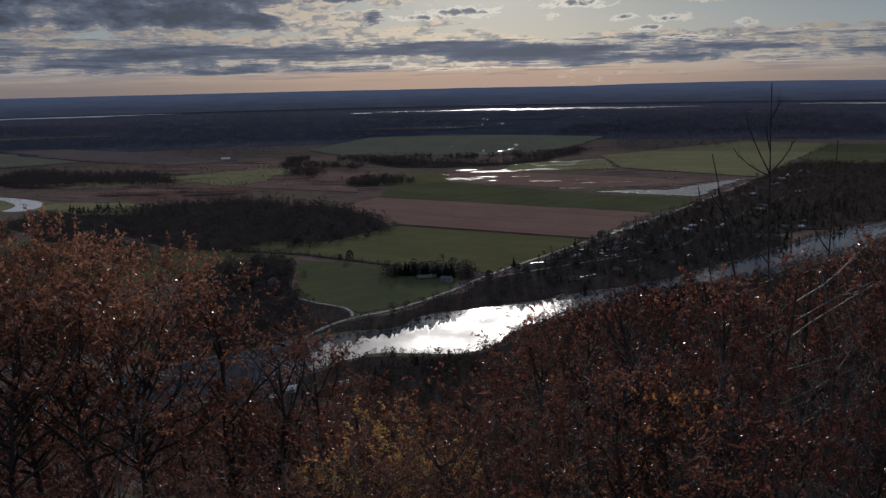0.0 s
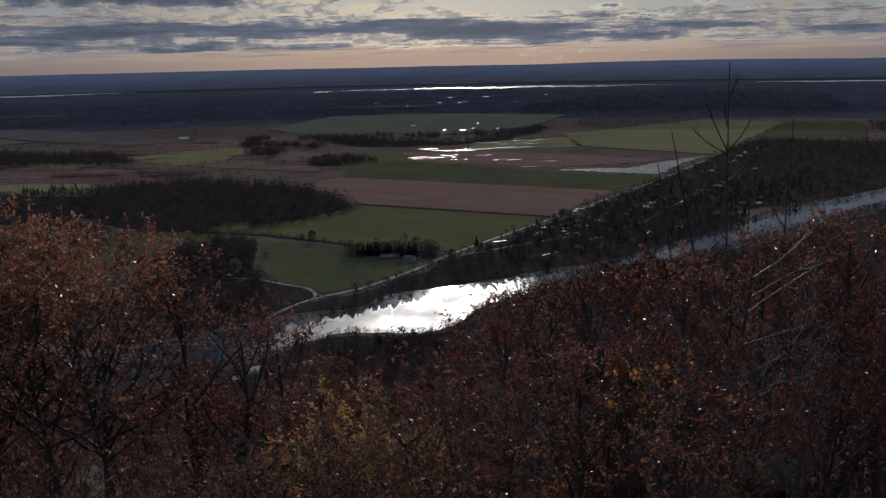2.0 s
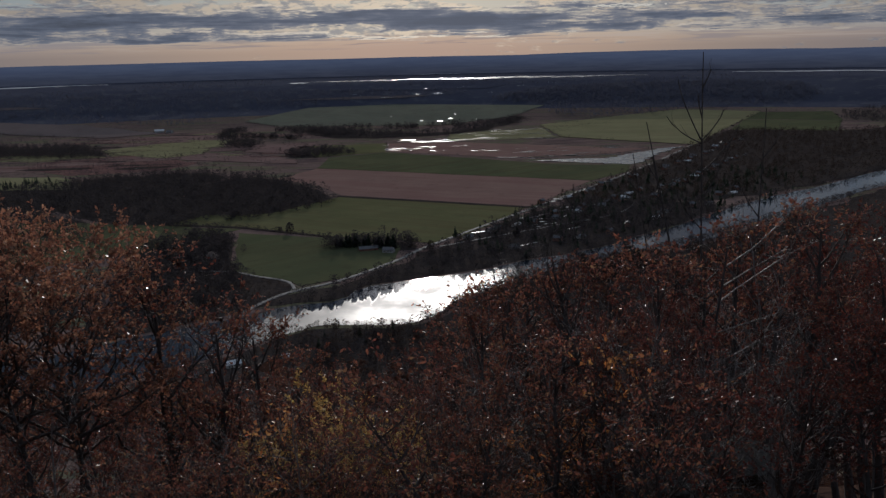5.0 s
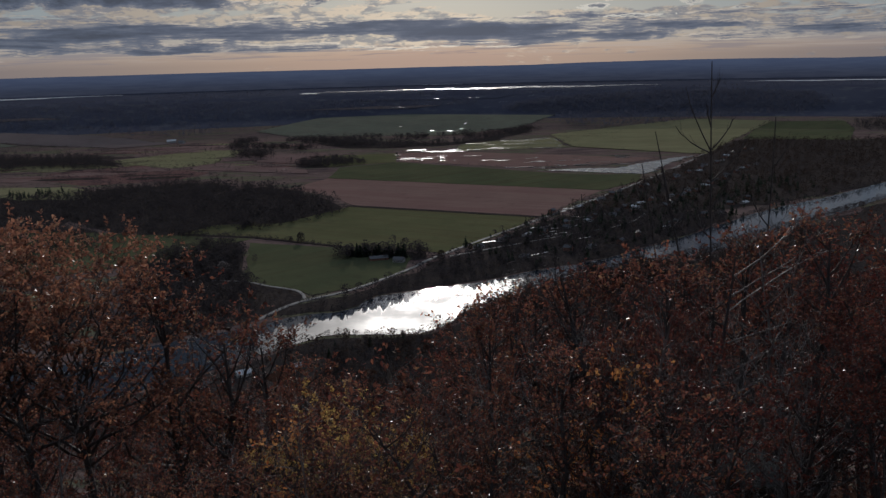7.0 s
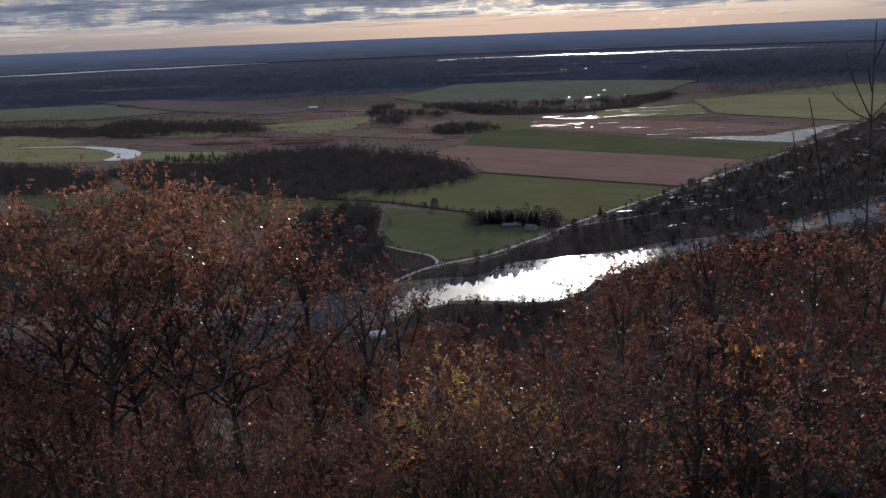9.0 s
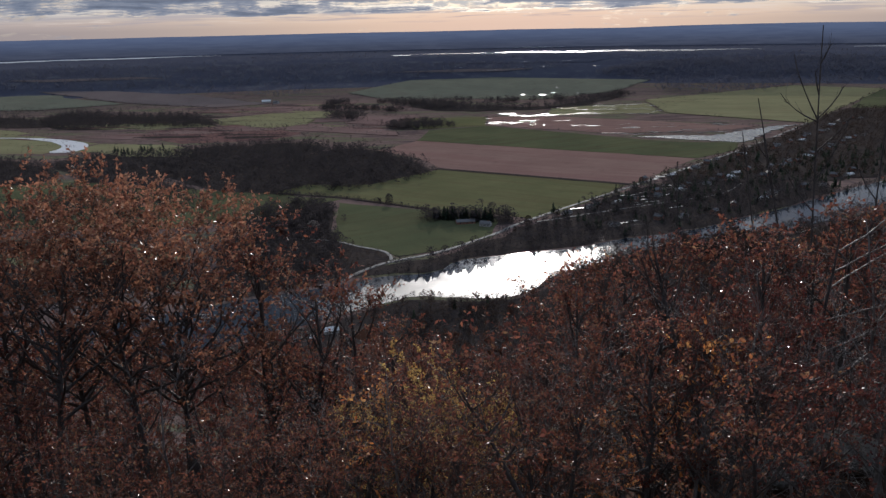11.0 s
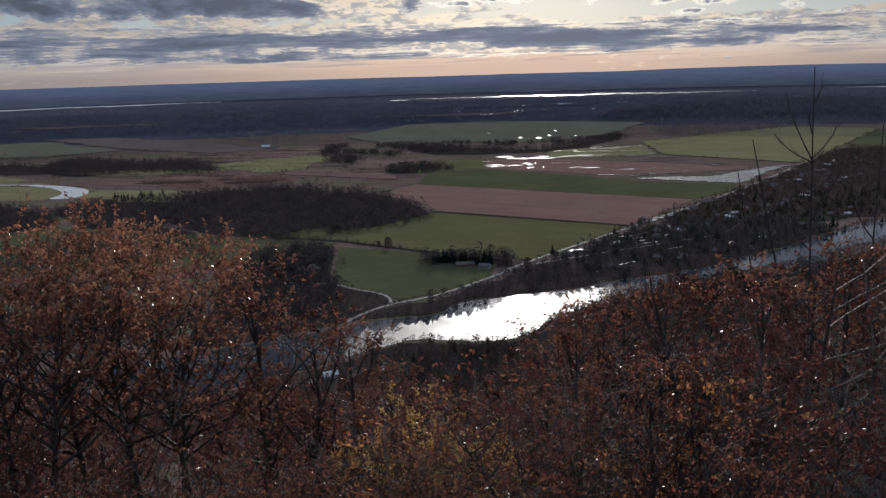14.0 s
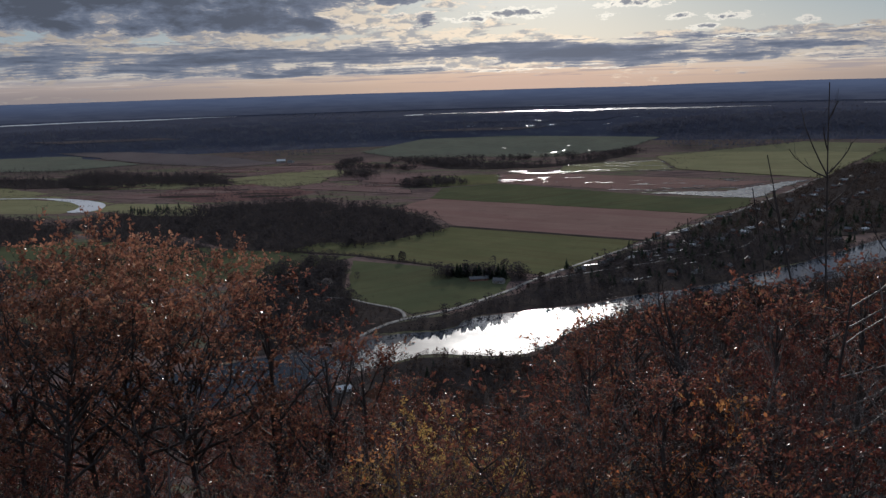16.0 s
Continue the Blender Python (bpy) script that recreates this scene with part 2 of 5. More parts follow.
def water_material(name, waves, calm, ruffled, reach=None, tone=(0.010, 0.016, 0.024), spec=0.5):
    """Water with small waves; reach: from where to where (x) the wind ruffles it."""
    m, n = material(name)
    p = place(n)
    ripple = n.noise(p, 1.0 / waves, 3.0, 0.6)
    paws = n.span(n.noise(p, 0.025, 5.0, 0.65), 0.3, 0.62)
    if reach:
        x = n.add("ShaderNodeSeparateXYZ", Vector=p).outputs[0]
        wobble = n.math("MULTIPLY", n.math("SUBTRACT", n.noise(p, 0.14, 6.0, 0.7), 0.5), 170.0)
        x = n.math("ADD", x, wobble)
        open_water = n.math("MULTIPLY", n.span(x, reach[0], reach[1]), n.span(x, reach[3], reach[2]))
        # calm band under the far bank, jagged to imitate mirrored trees; western end wind-broken
        xyz = n.add("ShaderNodeSeparateXYZ", Vector=p).outputs
        off = n.math("SUBTRACT", n.math("ADD", n.math("MULTIPLY", xyz[0], 0.62), 881.0), xyz[1])
        jag = n.noise(n.add("ShaderNodeCombineXYZ", X=n.math("MULTIPLY", xyz[0], 0.11), Y=n.math("MULTIPLY", xyz[1], 0.012)).outputs[0], 1.0, 6.0, 0.7)
        clear_of_bank = n.span(n.math("SUBTRACT", off, n.math("MULTIPLY", n.math("SUBTRACT", jag, 0.38), 150.0)), 7.0, 20.0)
        chop = n.noise(n.add("ShaderNodeCombineXYZ", X=n.math("MULTIPLY", xyz[0], 0.55), Y=n.math("MULTIPLY", xyz[1], 0.36)).outputs[0], 1.0, 4.0, 0.65)
        broken = n.span(n.math("ADD", chop, n.math("MULTIPLY", n.span(xyz[0], -160.0, -40.0), 0.48)), 0.53, 0.65)
        open_water = n.math("MULTIPLY", n.math("MULTIPLY", open_water, clear_of_bank), broken)
        paws = n.math("MULTIPLY", open_water, n.math("ADD", n.math("MULTIPLY", paws, 0.35), 0.65))
    roughness = n.math("ADD", n.math("MULTIPLY", paws, ruffled - calm), calm)
    finish(n, tone, roughness, ripple, 0.12, waves * 0.1, spec)
    return m


def plain_material(name, colour, rough=0.6, vary=0.25, size=0.6, spec=0.4, metal=0.0):
    m, n = material(name)
    p = place(n)
    tone = n.mix(n.math("MULTIPLY", n.noise(p, 1.0 / size, 5.0, 0.65), vary * 2), colour, tuple(c * 0.55 for c in colour))
    bsdf = finish(n, tone, rough, n.noise(p, 3.0 / size, 3.0), 0.2, 0.02, spec)
    bsdf.inputs["Metallic"].default_value = metal
    return m


def wood_material(name, *tones):
    """Bare or needled far trees, thin enough for light to pass; each crown piece has a tone of its own."""
    m, n = material(name)
    isle = n.add("ShaderNodeNewGeometry").outputs["Random Per Island"]
    colour = n.ramp(isle, *[(i / (len(tones) - 1), t) for i, t in enumerate(tones)])
    patch = n.noise(place(n), 0.03, 4.0, 0.6)
    colour = n.mix(n.math("MULTIPLY", n.span(patch, 0.4, 0.65), 0.4), colour, tones[0])
    face = n.add("ShaderNodeBsdfDiffuse", Color=colour)
    thin = n.add("ShaderNodeBsdfTranslucent", Color=colour)
    both = n.add("ShaderNodeMixShader", _0=0.45, _1=face.outputs[0], _2=thin.outputs[0])
    n.add("ShaderNodeOutputMaterial", Surface=both.outputs[0])
    return m


def marsh_material(name):
    """Wet meadow: long strips of scrub, reeds, dry grass and pasture."""
    m, n = material(name)
    p = place(n)
    wide = n.add("ShaderNodeMapping", Vector=p)
    wide.inputs["Scale"].default_value = (0.0045, 0.016, 1.0)
    wide.inputs["Rotation"].default_value = (0, 0, radians(14))
    strips = n.noise(wide.outputs[0], 1.0, 7.0, 0.62)
    colour = n.ramp(strips, (0.30, (0.058, 0.050, 0.050)), (0.40, (0.095, 0.066, 0.060)), (0.47, (0.150, 0.106, 0.092)), (0.53, (0.105, 0.076, 0.064)),
                    (0.60, (0.120, 0.116, 0.070)), (0.68, (0.062, 0.054, 0.050)))
    tuft = n.noise(p, 0.11, 5.0, 0.68)
    colour = n.mix(n.math("MULTIPLY", n.span(tuft, 0.5, 0.7), 0.7), colour, (0.045, 0.040, 0.040))
    finish(n, colour, 1.0, tuft, 0.4, 1.5, 0.0)
    return m


M_PLAIN = marsh_material("valley_ground")
# far ground is tinted blue-grey: distance haze put into its base colour
M_FAR = patchy("hazed_far_country", (0.050, 0.052, 0.071), (0.059, 0.061, 0.080), (0.080, 0.080, 0.092), 420.0, 60.0, grain=0.1)
M_FLOOR = patchy("wood_floor", (0.036, 0.030, 0.028), (0.048, 0.039, 0.034), (0.062, 0.050, 0.042), 40.0, 5.0)
M_LITTER = patchy("leaf_litter", (0.042, 0.026, 0.020), (0.062, 0.037, 0.026), (0.024, 0.018, 0.016), 2.5, 0.13)


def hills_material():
    m, n = material("haze_glow_hills")
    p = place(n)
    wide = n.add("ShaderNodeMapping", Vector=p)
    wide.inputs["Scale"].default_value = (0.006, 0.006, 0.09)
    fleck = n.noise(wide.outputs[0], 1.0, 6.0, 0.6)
    # haze painted as glow: dim at the foot, bluer and brighter towards the skyline
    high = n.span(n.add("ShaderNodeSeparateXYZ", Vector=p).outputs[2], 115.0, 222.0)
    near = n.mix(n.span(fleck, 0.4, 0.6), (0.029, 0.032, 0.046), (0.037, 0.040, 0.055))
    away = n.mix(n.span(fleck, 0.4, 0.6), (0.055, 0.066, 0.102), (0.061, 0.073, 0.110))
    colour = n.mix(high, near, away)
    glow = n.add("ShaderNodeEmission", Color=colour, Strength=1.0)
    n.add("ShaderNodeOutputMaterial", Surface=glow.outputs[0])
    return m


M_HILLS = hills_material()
# dead wood, its pale tone also standing in for sun glinting on twigs
M_DEADWOOD = bark_material("sunlit_pale_dead_wood", (0.10, 0.088, 0.080), (0.17, 0.15, 0.135), 0.6, 0.3)
M_ROCK = patchy("grey_rock", (0.10, 0.094, 0.085), (0.065, 0.060, 0.054), (0.05, 0.052, 0.036), 0.5, 0.09)
# wheat, stubble and pasture colours are greyed to stand in for valley haze
M_GREEN = rows_field("winter_wheat", (0.088, 0.091, 0.045), (0.118, 0.115, 0.058), 32, 3.2)
M_GREEN_DARK = rows_field("grass_field", (0.064, 0.072, 0.040), (0.088, 0.092, 0.049), -35, 4.0)
M_BROWN = rows_field("stubble_field", (0.160, 0.104, 0.088), (0.188, 0.126, 0.104), 28, 3.5)
M_PINK = rows_field("dry_grass_field", (0.172, 0.122, 0.106), (0.132, 0.090, 0.080), 40, 6.0)
# pasture is lightened a bit further, again for haze
M_OLIVE = rows_field("haze_pale_pasture", (0.150, 0.146, 0.080), (0.184, 0.175, 0.096), 10, 7.0)
M_SCRUB = patchy("marsh_scrub", (0.135, 0.076, 0.066), (0.085, 0.052, 0.049), (0.165, 0.11, 0.088), 50.0, 8.0)
M_ROAD = plain_material("gravel_road", (0.15, 0.143, 0.135), 0.8, 0.3, 4.0, 0.1)
M_WATER = water_material("river_water", 1.6, 0.08, 0.56, (-168, -150, 65, 200), spec=0.28)
M_FLOOD = water_material("flood_water", 1.2, 0.12, 0.30, None, (0.03, 0.03, 0.03))
# pale body colour stands in for the sky mirrored in this water
M_FARWATER = water_material("sky_pale_far_water", 3.0, 0.3, 0.4, None, (0.55, 0.54, 0.53))
# twig greys lifted towards smoky tones in place of haze over the woods
M_BARE = wood_material("bare_twigs", (0.038, 0.034, 0.037), (0.048, 0.043, 0.045), (0.062, 0.054, 0.054))
# far twigs lighter and bluer than near ones, with haze in the colour
M_FARWOOD = wood_material("hazed_far_twigs", (0.080, 0.081, 0.104), (0.085, 0.086, 0.109), (0.092, 0.091, 0.113))
M_DUSK = wood_material("dark_twigs", (0.030, 0.024, 0.023), (0.042, 0.032, 0.028), (0.060, 0.044, 0.035))
M_PALE = wood_material("grey_twigs", (0.13, 0.12, 0.12), (0.16, 0.145, 0.14))
M_SPRUCE = wood_material("spruce_needles", (0.026, 0.036, 0.029), (0.036, 0.049, 0.036), (0.048, 0.062, 0.042))
M_RUSSET = wood_material("russet_crowns", (0.046, 0.024, 0.019), (0.066, 0.033, 0.023), (0.040, 0.026, 0.021), (0.090, 0.046, 0.027))
M_BARK = bark_material("oak_bark", (0.052, 0.044, 0.041), (0.088, 0.075, 0.069), 0.85, 0.1)
M_TWIG = bark_material("twig_bark", (0.042, 0.034, 0.031), (0.080, 0.066, 0.059), 0.65, 0.12)
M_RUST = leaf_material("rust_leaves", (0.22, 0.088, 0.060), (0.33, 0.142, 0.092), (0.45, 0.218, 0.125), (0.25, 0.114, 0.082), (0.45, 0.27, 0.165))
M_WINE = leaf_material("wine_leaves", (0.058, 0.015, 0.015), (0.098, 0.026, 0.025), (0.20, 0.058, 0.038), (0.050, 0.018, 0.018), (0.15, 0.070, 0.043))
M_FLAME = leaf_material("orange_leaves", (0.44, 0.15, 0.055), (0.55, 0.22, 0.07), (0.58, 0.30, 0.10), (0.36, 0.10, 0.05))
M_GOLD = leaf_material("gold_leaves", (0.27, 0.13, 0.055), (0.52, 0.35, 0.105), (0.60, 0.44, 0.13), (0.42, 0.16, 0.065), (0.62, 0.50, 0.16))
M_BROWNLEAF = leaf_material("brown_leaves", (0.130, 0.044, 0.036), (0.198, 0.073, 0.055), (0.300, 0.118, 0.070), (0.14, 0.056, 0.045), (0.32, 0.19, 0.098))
M_WALL = plain_material("house_paint", (0.42, 0.40, 0.37), 0.7)
# far meadows: duller, lighter copies with the haze mixed into the colour
M_FARGREEN = rows_field("hazed_far_meadow", (0.112, 0.118, 0.088), (0.138, 0.140, 0.102), -20, 8.0)
M_FARPINK = rows_field("hazed_far_dry_meadow", (0.135, 0.112, 0.104), (0.110, 0.094, 0.088), 30, 9.0)
M_BRICK = plain_material("house_brick", (0.26, 0.13, 0.09), 0.8)
M_ROOF = plain_material("shingle_roof", (0.12, 0.115, 0.115), 0.7, 0.3, 1.5, 0.25)
M_TIN = plain_material("tin_roof", (0.52, 0.51, 0.49), 0.33, 0.3, 2.0, 0.6, 0.6)
M_GLASS = plain_material("window_glass", (0.03, 0.035, 0.04), 0.08, 0.1, 1.0, 0.6)
# pale enough to pass for bright glints among the village roofs
M_YARD = plain_material("glint_pale_gravel", (0.34, 0.32, 0.30), 0.42, 0.3, 3.0, 0.5)
M_DOOR = plain_material("door_paint", (0.12, 0.07, 0.05), 0.5)


# ---- building helpers ----
def mesh_of(name, verts, faces, mats, smooth=False, index=None):
    data = bpy.data.meshes.new(name)
    data.from_pydata([tuple(map(float, v)) for v in verts], [], [tuple(map(int, f)) for f in faces])
    for m in mats if isinstance(mats, (list, tuple)) else [mats]:
        data.materials.append(m)
    if index is not None:
        data.polygons.foreach_set("material_index", np.asarray(index, dtype=np.int32))
    if smooth:
        data.polygons.foreach_set("use_smooth", np.ones(len(data.polygons), dtype=bool))
    data.update()
    return data


def fast_mesh(name, verts, tris, mat, smooth=False):
    """A triangle mesh straight from numpy arrays."""
    data = bpy.data.meshes.new(name)
    verts, tris = np.asarray(verts, dtype=np.float32), np.asarray(tris, dtype=np.int32)
    data.vertices.add(len(verts))
    data.vertices.foreach_set("co", verts.ravel())
    data.loops.add(tris.size)
    data.loops.foreach_set("vertex_index", tris.ravel())
    data.polygons.add(len(tris))
    data.polygons.foreach_set("loop_start", np.arange(0, tris.size, 3, dtype=np.int32))
    data.materials.append(mat)
    data.update(calc_edges=True)
    data.validate()
    if smooth:
        data.polygons.foreach_set("use_smooth", np.ones(len(tris), dtype=bool))
    return data


def part(name, data, parent, label=""):
    ob = new(name, data)
    ob.parent = parent
    return tagged(ob, label)


def thing(name, label, category, group="", at=(0, 0, 0), turn=0.0):
    ob = new(name)
    ob.matrix_world = pose(*at, 0, 0, turn)
    return tagged(ob, label, category, group)


# ---- the lie of the land ----
NEAR, RIM = 3000.0, 9200.0


def draw_in(x, y):
    """Far country is drawn in so that it ends at 4.9 km: the place of a point of the valley floor, and its scale."""
    d = math.hypot(x, y)
    if d <= NEAR:
        return x, y, 0.0, 1.0
    r = float(np.interp(d, (3000, 4000, 5500, 7000, 9200), (3000, 3350, 3560, 3745, 4922)))
    k = r / d
    return x * k, y * k, EYE * (1 - k), k


def slope_z(x, y):
    """Height of the escarpment under the lookout, down to the valley floor."""
    side = 2.2 * math.sin(x * 0.045 + 0.6) + 1.2 * math.sin(x * 0.11 + y * 0.05)
    foot = 0.9
    drop = 0.605 * max(0.0, y - foot) + 0.3 * min(max(0.0, y - foot), 2.0) - side * 0.35 * min(1.0, max(0.0, y - 4) / 10)
    z = EYE - 1.75 - drop
    z += 1.6 * math.exp(-((x - 5.9) / 1.9) ** 2 - ((y - 13.6) / 1.7) ** 2)      # a hump with boulders
    if y > 3:
        z += 0.5 * noise.noise(Vector((x * 0.16, y * 0.16, 0))) * min(1.0, (y - 3) / 6)
        z += 5.0 * noise.noise(Vector((x * 0.012, y * 0.012, 4))) * min(1.0, (y - 3) / 120)
    if z < 30:                      # eases out into the valley floor
        z = 30 * math.exp((z - 30) / 30) if z > -400 else 0.0
    return max(0.0, z - 0.4 if z < 2 else z)


def land_z(x, y):
    d = math.hypot(x, y)
    return slope_z(x, y) if d < 700 else (0.0 if y > 0 else EYE - 1.75)


def build_ground():
    spokes = 288
    rings = [0.8 * 1.09 ** i for i in range(52)]
    rings = [r for r in rings if r < 66] + [66 + 9 * i for i in range(66)] + [665 + 26 * i for i in range(90)]
    true = rings + [3000 + 62 * i for i in range(1, 101)]
    verts, faces, index = [(0, 0, EYE - 1.75)], [], []
    for d in true:
        for s in range(spokes):
            a = 2 * math.pi * s / spokes
            x, y = d * math.sin(a), d * math.cos(a)
            if y <= 0.5:
                k = draw_in(x, y)[3]
                verts.append((x * k, y * k, EYE - 1.75 - 0.05 * max(0.0, -y) ** 0.5))
            elif d < 700:
                verts.append((x, y, slope_z(x, y)))
            else:
                X, Y, Z, k = draw_in(x, y)
                if slope_z(x, y) > Z and y < 520:
                    Z = slope_z(X, Y)
                verts.append((X, Y, Z))
    for s in range(spokes):
        faces.append((0, 1 + (s + 1) % spokes, 1 + s))
        index.append(0)
    for i in range(len(true) - 1):
        a, b = 1 + i * spokes, 1 + (i + 1) * spokes
        for s in range(spokes):
            e = (s + 1) % spokes
            faces.append((a + s, a + e, b + e, b + s))
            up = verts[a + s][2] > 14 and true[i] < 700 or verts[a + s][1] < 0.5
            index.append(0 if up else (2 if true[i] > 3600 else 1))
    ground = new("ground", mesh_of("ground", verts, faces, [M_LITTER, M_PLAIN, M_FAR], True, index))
    tagged(ground, "wooded slope falling to a broad flat river valley", "ground", kind="structure")


build_ground()


def build_backdrop():
    """Glowing backdrop beyond the far river: low hills along the skyline, blue with painted haze."""
    verts, faces = [], []
    n = 720
    for s in range(n + 1):
        a = -math.pi + 2 * math.pi * s / n
        deg = math.degrees(a)
        rise = 1.1 * noise.noise(Vector((a * 9, 0.3, 0))) + 0.7 * noise.noise(Vector((a * 41, 2, 0))) + 0.4 * noise.noise(Vector((a * 160, 2, 5)))
        rise += 4.0 * max(0.0, 1 - abs(deg - 19) / 9) ** 0.6 - 2.0
        for r, z in ((4905, 112.0), (4940, EYE - 4940 * math.tan(radians(0.36)) + 1.9 * rise), (4980, EYE - 60)):
            verts.append((r * math.sin(a), r * math.cos(a), z))
    for s in range(n):
        for j in range(2):
            faces.append((s * 3 + j, s * 3 + j + 3, s * 3 + j + 4, s * 3 + j + 1))
    tagged(new("backdrop", mesh_of("backdrop", verts, faces, M_HILLS, True)), "low wooded hills along the horizon, blue with painted haze", "distance", kind="structure")


build_backdrop()


def inside(points, poly):
    """Which of the points lie in the polygon."""
    x, y = points[:, 0], points[:, 1]
    hit = np.zeros(len(points), dtype=bool)
    for (ax, ay), (bx, by) in zip(poly, poly[1:] + poly[:1]):
        with np.errstate(divide="ignore", invalid="ignore"):
            cross = (ay > y) != (by > y)
            hit ^= cross & (x < (bx - ax) * (y - ay) / (by - ay) + ax)
    return hit


def ragged(poly, step, jitter, seed):
    """The outline of a polygon with small natural irregularities."""
    rng = random.Random(seed)
    out = []
    for (ax, ay), (bx, by) in zip(poly, poly[1:] + poly[:1]):
        n = max(1, int(math.hypot(bx - ax, by - ay) / step))
        for i in range(n):
            t = i / n
            j = jitter if i else jitter * 0.3
            out.append((ax + (bx - ax) * t + rng.uniform(-j, j), ay + (by - ay) * t + rng.uniform(-j, j)))
    return out


def rounded(poly, times=2):
    """A polygon with its corners cut round."""
    for _ in range(times):
        poly = [q for (ax, ay), (bx, by) in zip(poly, poly[1:] + poly[:1])
                for q in ((ax * 0.75 + bx * 0.25, ay * 0.75 + by * 0.25), (ax * 0.25 + bx * 0.75, ay * 0.25 + by * 0.75))]
    return poly


def sheet(name, poly, mat, lift, label, category, kind="structure", group=""):
    """A sheet of land or water lying on the valley floor, with a short skirt down to it."""
    bm = bmesh.new()
    top = [bm.verts.new((x, y, 0)) for x, y in poly]
    edges = [bm.edges.new((a, b)) for a, b in zip(top, top[1:] + top[:1])]
    bmesh.ops.triangle_fill(bm, edges=edges, use_beauty=True)
    far = max(math.hypot(x, y) for x, y in poly) > NEAR
    for _ in range(3 if far else 0):
        bmesh.ops.subdivide_edges(bm, edges=[e for e in bm.edges if e.calc_length() > 110], cuts=1, use_grid_fill=True)
        bmesh.ops.triangulate(bm, faces=bm.faces)
    for v in bm.verts:
        x, y, z, k = draw_in(v.co.x, v.co.y)
        d = math.hypot(v.co.x, v.co.y)
        v.co = (x, y, z + lift + (0.8 if far else 0.0))
    bmesh.ops.recalc_face_normals(bm, faces=bm.faces)
    for f in bm.faces:
        if f.normal.z < 0:
            f.normal_flip()
    rim = [] if far else [e for e in bm.edges if e.is_boundary]
    low = bmesh.ops.extrude_edge_only(bm, edges=rim)
    for v in (g for g in low["geom"] if isinstance(g, bmesh.types.BMVert)):
        v.co.z -= lift + 0.3
    data = bpy.data.meshes.new(name)
    bm.to_mesh(data)
    bm.free()
    data.materials.append(mat)
    return tagged(new(name, data), label, category, group, kind)


# ---- fields ----
HEDGES = []


def field(poly, mat, label, lift=0.5, seed=1, jitter=2.0, step=24, name="field"):
    if min(y for x, y in poly) > 1700 and not (poly[0][0] < -850 and poly[0][1] < 2200):
        HEDGES.append(list(poly))
    return sheet(name, ragged(poly, step, jitter, seed), mat, lift, label, "field", group="fields in the valley")


field([(-209, 1195), (-64, 1135), (20, 1085), (12, 985), (-50, 925), (-95, 899), (-115, 927), (-180, 970)], M_GREEN_DARK,
      "small green grass field beside the river road", 0.5, 1)
field([(-76, 1478), (226, 1310), (146, 1175), (61, 1082), (17, 1112), (-64, 1142), (-205, 1230), (-330, 1275), (-290, 1345), (-180, 1340)], M_GREEN,
      "smooth green winter wheat field", 0.55, 2)
field([(-214, 1719), (-145, 1866), (397, 1563), (237, 1320), (-73, 1492), (-114, 1594)], M_BROWN,
      "brown stubble field with faint drill rows", 0.5, 3)
field([(-126, 2061), (15, 2130), (391, 1800), (533, 1760), (500, 1662), (400, 1566), (-145, 1870)], M_GREEN_DARK,
      "dark green field along a flooded strip", 0.6, 4)
field([(15, 2333), (176, 2343), (661, 2043), (560, 1971), (297, 1950), (22, 2145)], M_BROWN,
      "reddish brown ploughed field, partly flooded", 0.5, 5)
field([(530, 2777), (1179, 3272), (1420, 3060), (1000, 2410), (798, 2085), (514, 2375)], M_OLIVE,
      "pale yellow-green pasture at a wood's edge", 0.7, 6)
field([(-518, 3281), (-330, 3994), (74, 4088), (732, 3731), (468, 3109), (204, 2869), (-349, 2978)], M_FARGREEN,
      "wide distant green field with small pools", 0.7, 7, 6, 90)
field([(15, 2345), (-230, 2330), (-160, 2075), (10, 2135)], M_GREEN, "narrow green meadow beside a dark copse", 0.5, 8)
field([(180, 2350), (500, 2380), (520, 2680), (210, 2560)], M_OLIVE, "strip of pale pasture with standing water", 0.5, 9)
field([(-1956, 3656), (-1597, 3610), (-1077, 3257), (-729, 2858), (-896, 2759), (-1289, 3000)], M_FARPINK, "distant pinkish dry grass field", 0.6, 10, 18, 70)
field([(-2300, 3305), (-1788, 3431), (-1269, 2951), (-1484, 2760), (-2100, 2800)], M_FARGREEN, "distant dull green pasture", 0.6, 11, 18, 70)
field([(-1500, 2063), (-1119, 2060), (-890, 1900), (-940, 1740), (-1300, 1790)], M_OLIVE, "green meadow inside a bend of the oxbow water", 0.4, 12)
field([(-776, 2379), (-561, 2624), (-448, 2598), (-448, 2401), (-696, 2226)], M_OLIVE, "olive green pasture among scrub", 0.5, 13)
field([(-533, 2196), (-486, 2266), (-248, 2095), (-238, 2003)], M_PINK, "pinkish dry field beside a copse", 0.6, 14)
field([(-892, 2057), (-812, 2160), (-641, 2255), (-439, 2037), (-495, 1921), (-681, 1873)], M_SCRUB, "reddish brown marsh scrub", 0.45, 15, 8)
field([(-430, 2400), (-190, 2420), (-170, 2330), (-250, 2260), (-470, 2270)], M_PINK, "dry pinkish meadow in front of a far hedge", 0.5, 16)
field([(-880, 2640), (-560, 2860), (-420, 2900), (-430, 2620), (-700, 2480)], M_PINK, "pinkish brown marsh grass", 0.42, 17, 8)
